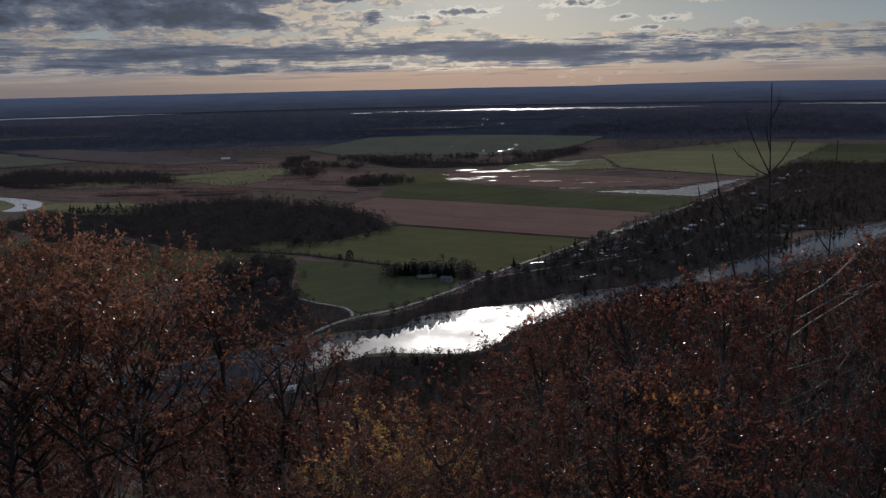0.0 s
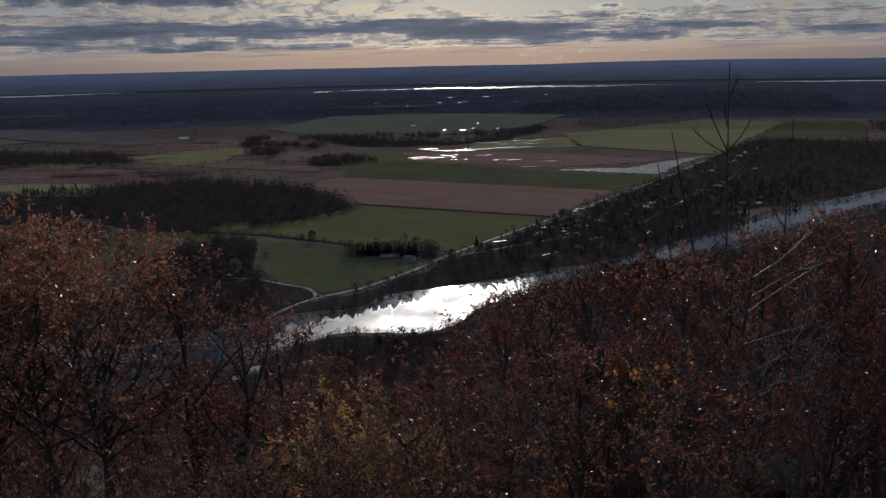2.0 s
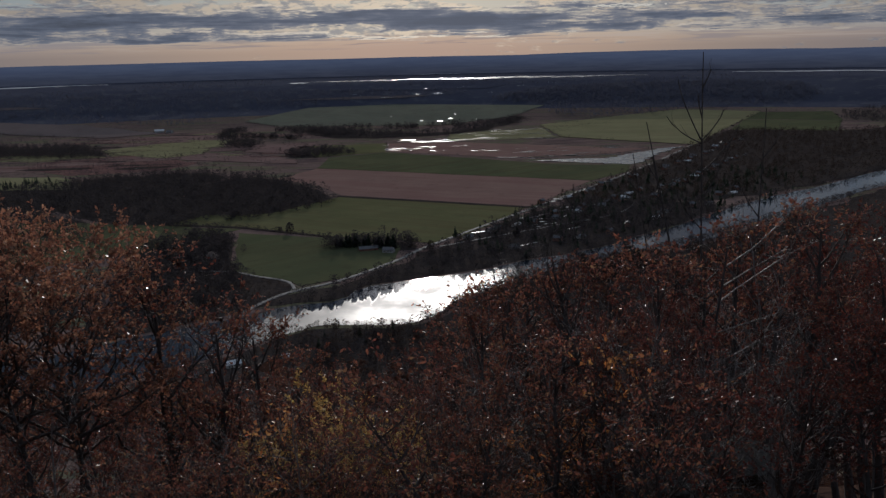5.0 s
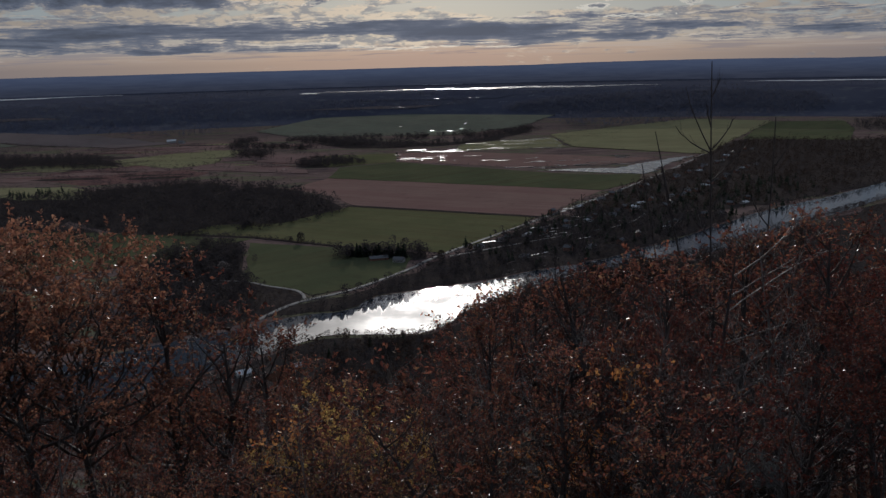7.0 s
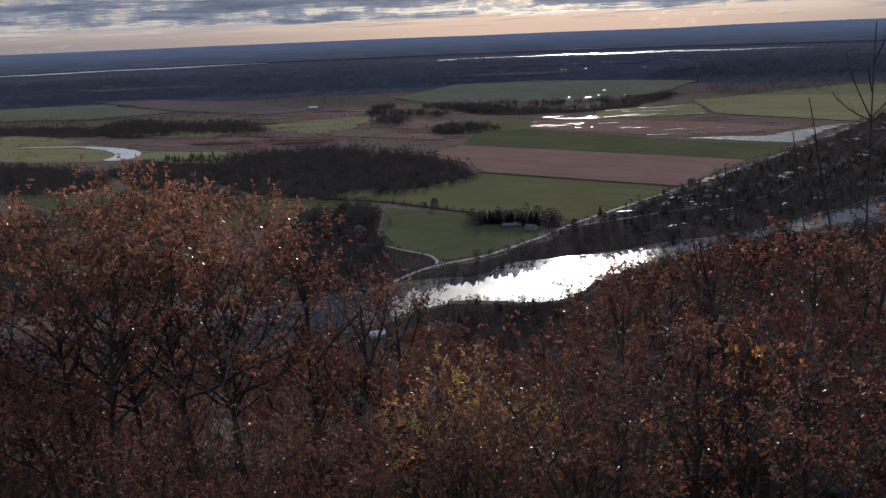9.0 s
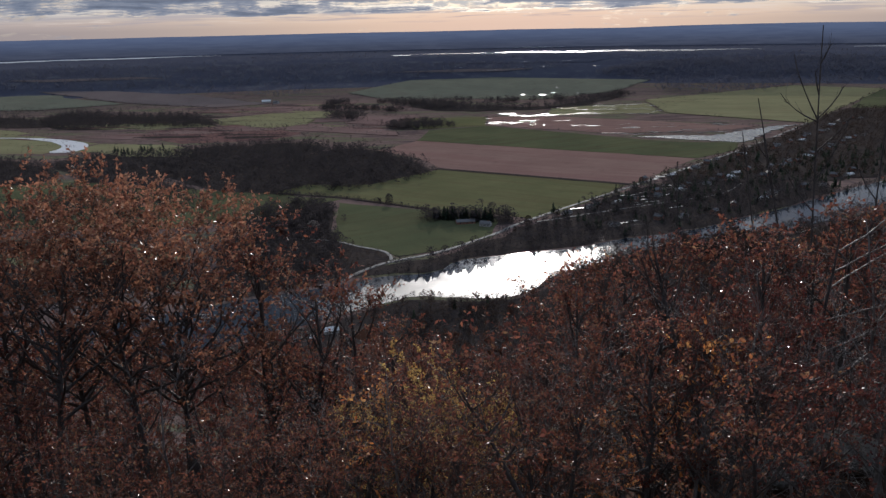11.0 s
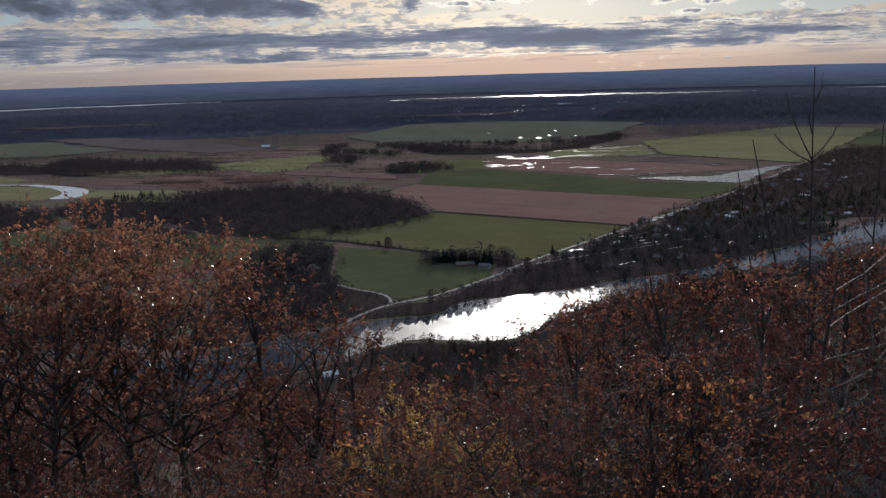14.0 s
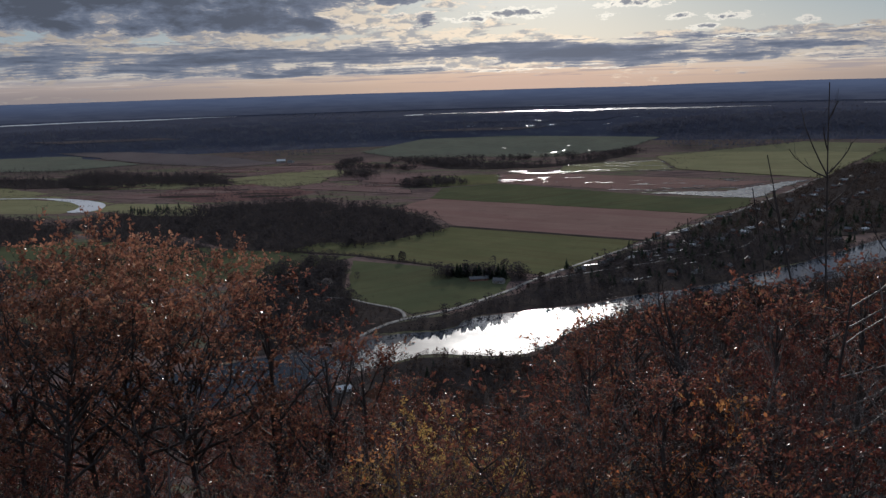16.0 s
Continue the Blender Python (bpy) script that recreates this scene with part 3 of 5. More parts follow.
field([(-760, 1225), (-380, 1190), (-290, 1180), (-260, 1120), (-420, 1040), (-640, 1050)], M_GREEN_DARK, "green meadow behind riverside trees", 0.45, 18)
field([(-880, 1890), (-700, 1860), (-640, 1800), (-760, 1740), (-900, 1770)], M_OLIVE, "olive meadow beside the oxbow", 0.42, 19)
field([(-600, 930), (-430, 960), (-330, 900), (-470, 840)], M_OLIVE, "small clearing of dull grass by the river", 0.42, 20)

field([(1046, 2446), (1382, 3037), (1640, 2960), (1500, 2640), (1300, 2310)], M_GREEN_DARK, "dull green field beyond the village", 0.6, 21)
field([(-2600, 4550), (-1900, 4700), (-1700, 4500), (-2300, 4350)], M_FARPINK, "thin pale strip of far meadow", 0.6, 22, 8, 90)
field([(-560, 4700), (-100, 4900), (300, 4850), (100, 4600)], M_FARPINK, "pale far meadow among the woods", 0.6, 23, 8, 90)
field([(-300, 5600), (200, 6100), (900, 6000), (700, 5500)], M_FAR, "haze-grey far clearing between woods", 0.6, 24, 8, 90)
field([(-1000, 2020), (-760, 2130), (-640, 2080), (-800, 1950)], M_PINK, "strip of dry reeds on the marsh", 0.6, 25, 6)
field([(-720, 2180), (-560, 2230), (-470, 2140), (-640, 2080)], M_PINK, "dry pinkish reeds on the marsh", 0.62, 26, 6)
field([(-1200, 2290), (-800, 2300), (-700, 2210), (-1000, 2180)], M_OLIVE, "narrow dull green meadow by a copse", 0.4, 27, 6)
field([(-542, 2126), (-472, 2220), (-203, 2030), (-196, 1960), (-318, 2015)], M_PINK, "pale pinkish strip of dry grass beside a wood", 1.15, 29, 4)
field([(-367, 2240), (-309, 2385), (-236, 2365), (-215, 2150)], M_PINK, "pinkish dry meadow beside tall trees", 1.17, 30, 4)
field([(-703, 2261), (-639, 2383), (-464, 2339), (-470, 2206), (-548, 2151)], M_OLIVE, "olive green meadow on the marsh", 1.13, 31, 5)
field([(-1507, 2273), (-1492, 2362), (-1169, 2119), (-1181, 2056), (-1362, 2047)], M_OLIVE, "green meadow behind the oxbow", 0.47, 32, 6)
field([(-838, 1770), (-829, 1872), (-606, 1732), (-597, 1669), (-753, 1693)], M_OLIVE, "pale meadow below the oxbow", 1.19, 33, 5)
field([(-760, 1240), (-920, 1350), (-700, 1400), (-560, 1345), (-400, 1290), (-330, 1270), (-210, 1225), (-290, 1130), (-430, 1120), (-560, 1200)], M_GREEN_DARK, "shaded green corner between two woods", 0.4, 28, 6)

# ---- water ----
RIVER = [(-900, 560), (-420, 660), (-295, 703), (-252, 733), (-206, 760), (-166, 781), (-129, 798), (-109, 823), (-46, 834), (-29, 883),
         (13, 897), (51, 914), (110, 929), (154, 965), (247, 1001), (336, 1072), (436, 1152), (602, 1308), (761, 1404), (871, 1489), (1008, 1590), (1400, 1850),
         (1300, 1700), (900, 1414), (774, 1319), (610, 1184), (488, 1103), (440, 1049), (303, 964), (233, 942), (189, 912), (121, 870), (69, 820), (49, 774), (21, 750),
         (-20, 751), (-64, 761), (-94, 736), (-117, 714), (-172, 665), (-212, 633), (-257, 616), (-500, 560), (-900, 480)]
sheet("water", ragged(rounded(RIVER, 1), 9, 1.6, 31), M_WATER, 0.35, "broad calm river glittering in low sunlight", "river")


def marsh_strips():
    """Narrow strips of dry grass, pasture and scrub that lie nearly level across the wet meadows."""
    rng = random.Random(19)
    kinds = ((M_PINK, "thin strip of dry pinkish grass on the marsh"), (M_SCRUB, "thin strip of reddish scrub on the marsh"), (M_OLIVE, "thin strip of dull pasture on the marsh"), (M_FLOOR, "dark wet strip on the marsh"), (M_SCRUB, "strip of reddish brown scrub on the marsh"))
    for i in range(34):
        x, y = rng.uniform(-1150, -260), rng.uniform(1930, 2820)
        if x > -480 and y < 1990:
            continue
        w, h, slope = rng.uniform(45, 150), rng.uniform(9, 30), rng.uniform(-0.25, 0.12)
        ring = [(x - w, y - h * 0.3 - slope * w), (x - w * 0.3, y - h - slope * w * 0.3), (x + w * 0.6, y - h * 0.7 + slope * w * 0.6), (x + w, y + h * 0.4 + slope * w), (x + w * 0.2, y + h + slope * w * 0.2), (x - w * 0.7, y + h * 0.6 - slope * w * 0.7)]
        mat, label = kinds[i % len(kinds)]
        field(ring, mat, label, 0.66 + 0.012 * i, 200 + i, 5, 22)


marsh_strips()


def pool(poly, label, seed, lift=0.75, jitter=2.5, step=10, mat=M_FLOOD):
    return sheet("water", ragged(poly, step, jitter, seed), mat, lift, label, "flood water", group="flood pools on the fields")


pool([(330, 1885), (400, 1850), (470, 1805), (540, 1768), (575, 1800), (640, 1915), (757, 2060), (690, 2030), (600, 1955), (520, 1880), (430, 1890)],
     "long sheet of flood water across a field", 41, 0.85, 7)
pool(rounded([(-1123, 2025), (-996, 1975), (-905, 1893), (-875, 1813), (-885, 1755), (-940, 1756), (-935, 1800), (-950, 1858), (-1020, 1943), (-1093, 1985), (-1125, 2012), (-1300, 2030), (-1300, 2036)]),
     "oxbow water round a meadow, coloured sky-pale", 42, 0.9, 1.5, mat=M_FARWATER)


def flood_streaks():
    rng = random.Random(5)
    spots = [(10, 2170, 330, 2330, 18), (60, 2345, 560, 2440, 18), (200, 2480, 700, 2640, 22), (300, 1900, 640, 2010, 22), (330, 2030, 620, 2140, 20), (560, 2330, 900, 2480, 8), (320, 2480, 760, 2700, 22)]
    for x0, y0, x1, y1, count in spots:
        for _ in range(count):
            x, y = rng.uniform(x0, x1), rng.uniform(y0, y1)
            y -= (x - x0) * 0.35 if y0 < 2300 and x0 < 100 else 0
            far = y > 2330
            w, h = rng.uniform(5, 30) * rng.uniform(0.4, 1.4) * (1.7 if far else 1.0), rng.uniform(0.8, 3.0) * (1.6 if far else 1.0)
            turn = rng.uniform(-0.3, 0.1)
            ring = []
            for i in range(11):
                a = 2 * math.pi * i / 11
                u, v = w * math.cos(a) * rng.uniform(0.6, 1.1), h * math.sin(a) * rng.uniform(0.5, 1.2)
                ring.append((x + u * math.cos(turn) - v * math.sin(turn), y + u * math.sin(turn) + v * math.cos(turn)))
            sheet("water", ring, M_FLOOD, 0.95, "shallow pool of standing water on a field", "flood water", group="flood pools on the fields")
    for x, y, w, h in ((210, 3030, 26, 30), (260, 3120, 14, 16), (150, 3060, 12, 12), (350, 3080, 12, 14), (40, 3300, 12, 18), (300, 3350, 14, 20), (-467, 2880, 52, 12), (-818, 2497, 24, 8), (-254, 2056, 24, 6), (-840, 3218, 30, 10), (-800, 2165, 38, 5), (-763, 1870, 32, 5), (-925, 2192, 34, 5), (-1010, 2600, 20, 8), (-640, 2050, 22, 4), (-560, 1960, 18, 4)):
        ring = [(x + (0.55 + 0.2 * math.sin(x + i * 2.3)) * w * math.cos(i * 0.7), y + 0.34 * h * math.sin(i * 0.7)) for i in range(9)]
        sheet("water", ring, M_FLOOD, 1.2, "small bright pool on a distant field", "flood water", group="flood pools on the fields")


flood_streaks()


def far_water(az0, az1, d0, d1, label, mat=M_FLOOD):
    """A thin reach of distant water between two bearings, level with the land about it."""
    bm = bmesh.new()
    last = None
    for i in range(49):
        a = radians(az0 + (az1 - az0) * i / 48)
        taper = min(1.0, 0.15 + 3.0 * min(i, 48 - i) / 48)
        mid = (d0 + d1) / 2 + 0.2 * (d1 - d0) * math.sin(i * 0.33)
        pair = []
        for side in (-1, 1):
            d = mid + side * taper * (d1 - d0) / 2 * (1 + 0.25 * math.sin(i * 1.3 + side))
            x, y, z, k = draw_in(d * math.sin(a), d * math.cos(a))
            pair.append(bm.verts.new((x, y, z + 1.5)))
        if last:
            bm.faces.new((last[0], pair[0], pair[1], last[1]))
        last = pair
    for f in bm.faces:
        f.normal_update()
        if f.normal.z < 0:
            f.normal_flip()
    data = bpy.data.meshes.new("water")
    bm.to_mesh(data)
    bm.free()
    data.materials.append(mat)
    tagged(new("water", data), label, "lake", "", "structure")


far_water(0.8, 18.0, 7380, 7760, "wide distant river shining under the horizon")
far_water(-5.2, 1.4, 7500, 7570, "narrow arm of a distant river")
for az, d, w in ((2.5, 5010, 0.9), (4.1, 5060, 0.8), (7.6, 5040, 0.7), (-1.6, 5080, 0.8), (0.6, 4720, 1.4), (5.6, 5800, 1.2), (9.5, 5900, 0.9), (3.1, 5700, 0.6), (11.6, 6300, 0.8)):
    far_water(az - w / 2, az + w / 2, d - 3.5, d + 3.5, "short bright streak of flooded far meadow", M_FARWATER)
far_water(-36.0, -17.0, 8480, 8780, "thin distant reach of water, coloured sky-pale", M_FARWATER)
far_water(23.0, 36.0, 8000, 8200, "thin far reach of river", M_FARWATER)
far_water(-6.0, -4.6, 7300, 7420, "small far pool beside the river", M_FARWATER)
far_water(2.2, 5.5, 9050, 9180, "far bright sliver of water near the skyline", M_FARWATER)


# ---- roads ----
def road(path, width, label, mat=M_ROAD, lift=0.7, name="road"):
    pts = [Vector((x, y, 0)) for x, y in path]
    fine = []
    for i in range(len(pts) - 1):
        p0, p1, p2, p3 = pts[max(0, i - 1)], pts[i], pts[i + 1], pts[min(len(pts) - 1, i + 2)]
        for s in range(6):
            t = s / 6
            fine.append(0.5 * ((2 * p1) + (p2 - p0) * t + (2 * p0 - 5 * p1 + 4 * p2 - p3) * t * t + (3 * p1 - p0 - 3 * p2 + p3) * t ** 3))
    fine.append(pts[-1])
    verts, faces = [], []
    for i, p in enumerate(fine):
        along = (fine[min(i + 1, len(fine) - 1)] - fine[max(0, i - 1)]).normalized()
        side = Vector((along.y, -along.x, 0))
        for off, z in ((-0.62, 0.0), (-0.5, lift), (0.0, lift + 0.12), (0.5, lift), (0.62, 0.0)):
            q = p + side * off * width
            verts.append((q.x, q.y, z))
    for i in range(len(fine) - 1):
        for j in range(4):
            faces.append((i * 5 + j, i * 5 + j + 1, i * 5 + j + 6, i * 5 + j + 5))
    data = mesh_of(name, verts, faces, mat)
    for f in data.polygons:
        if f.normal.z < 0:
            f.flip()
    tagged(new(name, data), label, "road", kind="structure")


road([(-145, 790), (-140, 815), (-123, 850), (-100, 879), (-50, 917), (15, 1000), (61, 1074), (231, 1297), (503, 1658), (732, 1994), (996, 2422), (1250, 2830)],
     5.0, "pale country road along the fields")
road([(-100, 885), (-112, 920), (-150, 948), (-180, 972), (-235, 985)], 3.6, "pale gravel drive along a field edge")
road([(231, 1240), (330, 1310), (437, 1376), (578, 1539), (841, 1919), (1000, 2150)], 4.0, "village street between trees")
road([(70, 1062), (150, 1110), (250, 1170), (360, 1240), (437, 1376)], 3.5, "winding village lane")


# ---- far trees, many together ----
def crowns(points, low, high, pieces, seed, shape="bare", scale=1.0, size=1.4):
    """Arrays for many small trees: a stem and a crown of separate slivers and clumps round it."""
    rng = np.random.default_rng(seed)
    n = len(points)
    h = rng.uniform(low, high, n) * (1 + 0.12 * rng.standard_normal(n)).clip(0.6, 1.4)
    base = np.array([[p[0], p[1], p[2]] for p in points])
    k = np.array([p[3] if len(p) > 3 else 1.0 for p in points]) * scale
    h = h * k
    # the crown pieces
    ti = np.repeat(np.arange(n), pieces)
    m = len(ti)
    a = rng.uniform(0, 2 * np.pi, m)
    if shape == "spruce":
        up = rng.uniform(0.06, 1.0, m) ** 0.85
        out = (1 - up) * 0.23 * rng.uniform(0.3, 1.0, m) + 0.01
        droop = -0.25
        length = (0.05 + 0.13 * (1 - up))
    else:
        up = 0.97 - rng.uniform(0, 1, m) ** 1.1 * 0.8
        ring = np.sqrt(np.clip(1 - ((up - 0.52) / 0.47) ** 2, 0.05, 1))
        out = 0.40 * ring * np.sqrt(rng.uniform(0, 1, m)) * rng.uniform(0.75, 1.2, n)[ti]
        droop = 0.55
        length = rng.uniform(0.05, 0.12, m)
    hh = h[ti]
    c = base[ti] + np.stack([np.cos(a) * out * hh, np.sin(a) * out * hh, up * hh], 1)
    way = np.stack([np.cos(a), np.sin(a), np.full(m, droop)], 1) + 0.7 * rng.standard_normal((m, 3))
    way /= np.linalg.norm(way, axis=1, keepdims=True)
    side = np.cross(way, rng.standard_normal((m, 3)))
    side /= np.linalg.norm(side, axis=1, keepdims=True)
    lng = (length * hh * size)[:, None]
    wid = lng * rng.uniform(0.35, 0.75, (m, 1))
    v = np.stack([c - way * lng * 0.6 - side * wid * 0.4, c + side * wid * 0.8, c + way * lng * 0.7 - side * wid * 0.3], 1).reshape(-1, 3)
    tris = np.arange(m)[:, None] * 3 + [[0, 1, 2]]
    # the stems
    r = 0.016 * h[:, None]
    a3 = rng.uniform(0, 6.28, (n, 1)) + np.array([[0, 2.094, 4.189]])
    foot = base[:, None, :] + np.stack([np.cos(a3) * r, np.sin(a3) * r, np.full((n, 3), -0.4)], 2)
    tip = base + np.stack([np.zeros(n), np.zeros(n), h * (0.9 if shape == "spruce" else 0.6)], 1)
    sv = np.concatenate([foot, tip[:, None, :]], 1).reshape(-1, 3)
    j = np.arange(n)[:, None] * 4 + len(v)
    tris = np.concatenate([tris, j + [[0, 1, 3]], j + [[1, 2, 3]], j + [[2, 0, 3]]])
    return np.concatenate([v, sv]), tris


def scatter(poly, spacing, seed, keep_out=(), clumps=0.0):
    rng = np.random.default_rng(seed)
    xs, ys = [p[0] for p in poly], [p[1] for p in poly]
    count = int((max(xs) - min(xs)) * (max(ys) - min(ys)) / spacing ** 2)
    pts = np.stack([rng.uniform(min(xs), max(xs), count), rng.uniform(min(ys), max(ys), count)], 1)
    pts = pts[inside(pts, list(poly))]
    pts += rng.standard_normal(pts.shape) * spacing * 0.9
    for hole in keep_out:
        pts = pts[~inside(pts, list(hole))]
    out = []
    for x, y in pts:
        if clumps and noise.noise(Vector((x / clumps, y / clumps * 2.2, seed))) < 0.12:
            continue
        X, Y, Z, k = draw_in(x, y)
        d = math.hypot(x, y)
        z = slope_z(x, y) if d < 700 else Z
        out.append((X, Y, z, k))
    return out


def woods(name, poly, spacing, low, high, pieces, seed, label, mat=None, shape="bare", keep_out=(), size=1.6, floor=False, clumps=0.0, edge=0.0):
    poly = rounded(list(poly), 1)
    if edge:
        poly = rounded(ragged(poly, edge * 2.2, edge, seed + 5), 1)
    pts = scatter(poly, spacing, seed, keep_out, clumps)
    if floor:
        sheet("ground_patch", ragged(poly, 22, 9.0, seed), M_FLOOR, 0.24 + 0.009 * (seed % 19), "dark leaf-strewn floor of a bare wood", "woodland floor")
    if pts:
        v, t = crowns(pts, low, high, pieces, seed, shape, 1.0, size)
        tagged(new(name, fast_mesh(name, v, t, mat or M_BARE)), label, "woods", kind="stuff")


def row_of_trees(name, a, b, gap, low, high, pieces, seed, label, mat=None, shape="bare", wide=3.0):
    rng = random.Random(seed)
    d = math.hypot(b[0] - a[0], b[1] - a[1])
    pts = []
    for i in range(int(d / gap)):
        t = (i + rng.random()) * gap / d
        x, y = a[0] + (b[0] - a[0]) * t + rng.uniform(-wide, wide), a[1] + (b[1] - a[1]) * t + rng.uniform(-wide, wide)
        X, Y, Z, k = draw_in(x, y)
        pts.append((X, Y, Z, k))
    v, t = crowns(pts, low, high, pieces, seed, shape)
    tagged(new(name, fast_mesh(name, v, t, mat or M_BARE)), label, "hedgerow", kind="stuff")


COTTAGES = [(-165, 575), (-75, 575), (-62, 690), (-165, 688)]
W_BIG = [(-250, 1250), (-330, 1420), (-390, 1640), (-300, 1780), (-223, 1740), (-150, 1600), (-92, 1480), (-96, 1400), (-150, 1330)]
W_WEST = [(-420, 1275), (-600, 1480), (-640, 1700), (-500, 1850), (-420, 1880), (-300, 1780), (-390, 1640), (-330, 1420), (-250, 1250)]
woods("woodland", W_BIG, 9.0, 9, 17, 34, 61, "large dark leafless wood on the valley floor", floor=True, edge=30)
woods("woodland", W_WEST, 9.5, 8, 16, 34, 98, "dark leafless wood thinning out over the marsh", floor=True, edge=38)
woods("woodland", [(-700, 1560), (-620, 1930), (-380, 1990), (-180, 1850), (-300, 1760), (-480, 1840)], 15, 4, 10, 30, 99, "thin brown trees along the wood's upper edge", M_DUSK, edge=30, clumps=60)
woods("woodland", [(-633, 1329), (-900, 1640), (-700, 1730), (-560, 1840), (-500, 1850), (-600, 1480), (-420, 1275)], 9.5, 7, 15, 28, 95, "dark leafless wood with ragged edges", floor=True, edge=30)
woods("woodland", [(-300, 850), (-330, 1060), (-290, 1190), (-232, 1216), (-205, 1130), (-190, 1000), (-150, 880), (-200, 820)], 9, 9, 18, 90, 62, "dark riverside wood of bare trees", floor=True, edge=17, size=1.2)
woods("woodland", [(-290, 720), (-300, 850), (-200, 830), (-150, 890), (-125, 830), (-170, 795), (-230, 755)], 8, 4, 10, 70, 63, "dark low trees crowding the river's edge", floor=True, edge=12, size=1.2)
woods("woodland", [(-900, 850), (-720, 1180), (-620, 1330), (-420, 1270), (-400, 1180), (-640, 1060), (-600, 940), (-430, 960), (-340, 900), (-300, 800), (-420, 745), (-700, 690)],
      11, 9, 17, 24, 64, "dark bare trees along the river meadow", floor=True, edge=25)
woods("woodland", [(-1208, 2272), (-1300, 2480), (-1290, 2640), (-1036, 2484), (-929, 2534), (-765, 2357), (-690, 2200), (-780, 2190), (-925, 2240), (-1000, 2150), (-1113, 2190)], 9.5, 9, 18, 28, 64, "dark ragged copse across the meadows", floor=True, edge=24)
woods("woodland", [(-1266, 2470), (-1151, 2249), (-1330, 2230), (-1700, 2420), (-1750, 2560)], 11, 7, 14, 28, 94, "dark copse across the wet meadows", floor=True, edge=35)
woods("woodland", [(-250, 2227), (-82, 2220), (-69, 2103), (-224, 2050)], 9, 10, 18, 36, 65, "small dark copse between fields", floor=True, edge=20)
woods("woodland", [(-560, 2917), (-220, 2875), (300, 2840), (480, 3080), (560, 2960), (380, 2760), (100, 2720), (-185, 2520), (-448, 2451)], 7.5, 10, 18, 30, 66, "dark tree belt behind the fields", clumps=150, edge=30)
woods("woodland", [(-260, 2900), (-92, 2800), (89, 2590), (267, 2640), (500, 3100), (493, 2941), (295, 2590), (84, 2480), (-186, 2540)], 13, 10, 20, 26, 166, "dark bare belt of trees between far fields", floor=True, edge=20)
woods("woodland", [(-423, 2300), (-455, 2450), (-361, 2450), (-323, 2310)], 12, 14, 26, 50, 167, "tall dark trees standing in the meadows", size=1.2)
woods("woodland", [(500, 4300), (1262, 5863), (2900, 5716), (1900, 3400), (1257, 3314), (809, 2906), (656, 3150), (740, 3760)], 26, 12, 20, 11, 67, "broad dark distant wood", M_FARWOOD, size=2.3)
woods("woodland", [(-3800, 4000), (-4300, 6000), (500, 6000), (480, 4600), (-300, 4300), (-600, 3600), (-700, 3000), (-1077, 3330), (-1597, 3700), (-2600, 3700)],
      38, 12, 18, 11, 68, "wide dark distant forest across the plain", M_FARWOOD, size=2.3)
woods("woodland", [(-1700, 2700), (-1200, 2900), (-800, 2700), (-700, 2430), (-1300, 2560)], 22, 5, 9, 18, 69, "scattered bare scrub trees on the marsh")
woods("woodland", [(-900, 2260), (-600, 2270), (-430, 2050), (-480, 1930), (-700, 1900), (-900, 2060)], 17, 4, 8, 18, 70, "low brown marsh scrub")
woods("woodland", [(-130, 830), (-100, 868), (-40, 900), (25, 990), (75, 1066), (240, 1285), (330, 1330), (420, 1330), (560, 1290), (436, 1158), (336, 1078), (247, 1007),
                   (154, 971), (110, 935), (51, 920), (13, 903), (-29, 889), (-46, 842), (-105, 830)], 9.5, 7, 16, 56, 71, "bare trees on the far river bank", M_BARE, floor=True, size=1.2)
woods("woodland", [(240, 1300), (505, 1650), (735, 1985), (1000, 2400), (1060, 2425), (1300, 2290), (1560, 2400), (1900, 2450), (1900, 2200), (1400, 1880), (900, 1520), (610, 1330), (430, 1330)], 13.5, 7, 15, 27, 72, "bare trees standing among village houses", M_DUSK, floor=True)
woods("evergreen_woods", [(60, 1040), (240, 1270), (500, 1620), (900, 1640), (600, 1320), (336, 1085), (150, 985)], 24, 8, 16, 60, 73, "dark evergreens scattered along the village", M_SPRUCE, "spruce")
woods("woodland", [(-520, 520), (-500, 550), (-257, 606), (-212, 625), (-172, 655), (-117, 705), (-94, 728), (-64, 752), (-20, 742), (21, 742), (55, 766), (75, 812), (125, 862),
                   (192, 904), (236, 933), (306, 955), (445, 1040), (530, 1115), (640, 1200), (520, 900), (330, 560), (-300, 500)], 11, 7, 13, 36, 74, "bare brown woods on the near river bank", M_DUSK, floor=True,
      keep_out=(COTTAGES,))
woods("russet_woods", [(-44, 44), (44, 44), (330, 430), (-330, 430)], 8, 6, 10.5, 34, 175, "brown oak woods falling away down the slope", M_RUSSET, size=1.3)
woods("russet_woods", [(-300, 470), (-150, 600), (0, 700), (60, 740), (200, 860), (500, 1020), (520, 700), (300, 430)], 19, 6, 12, 70, 75, "russet oak crowns on the lower slope", M_RUSSET, keep_out=(COTTAGES,))
woods("scrub", [(-170, 630), (-95, 715), (-20, 738), (40, 745), (30, 690), (-60, 640)], 7, 4, 10, 80, 76, "dark bushes on the near river bank", M_BARE, keep_out=(COTTAGES,), size=1.2)
woods("evergreen_woods", [(-60, 700), (-20, 728), (10, 730), (0, 690)], 17, 7, 12, 120, 176, "few dark evergreens by the near river bank", M_SPRUCE, "spruce", size=1.2)
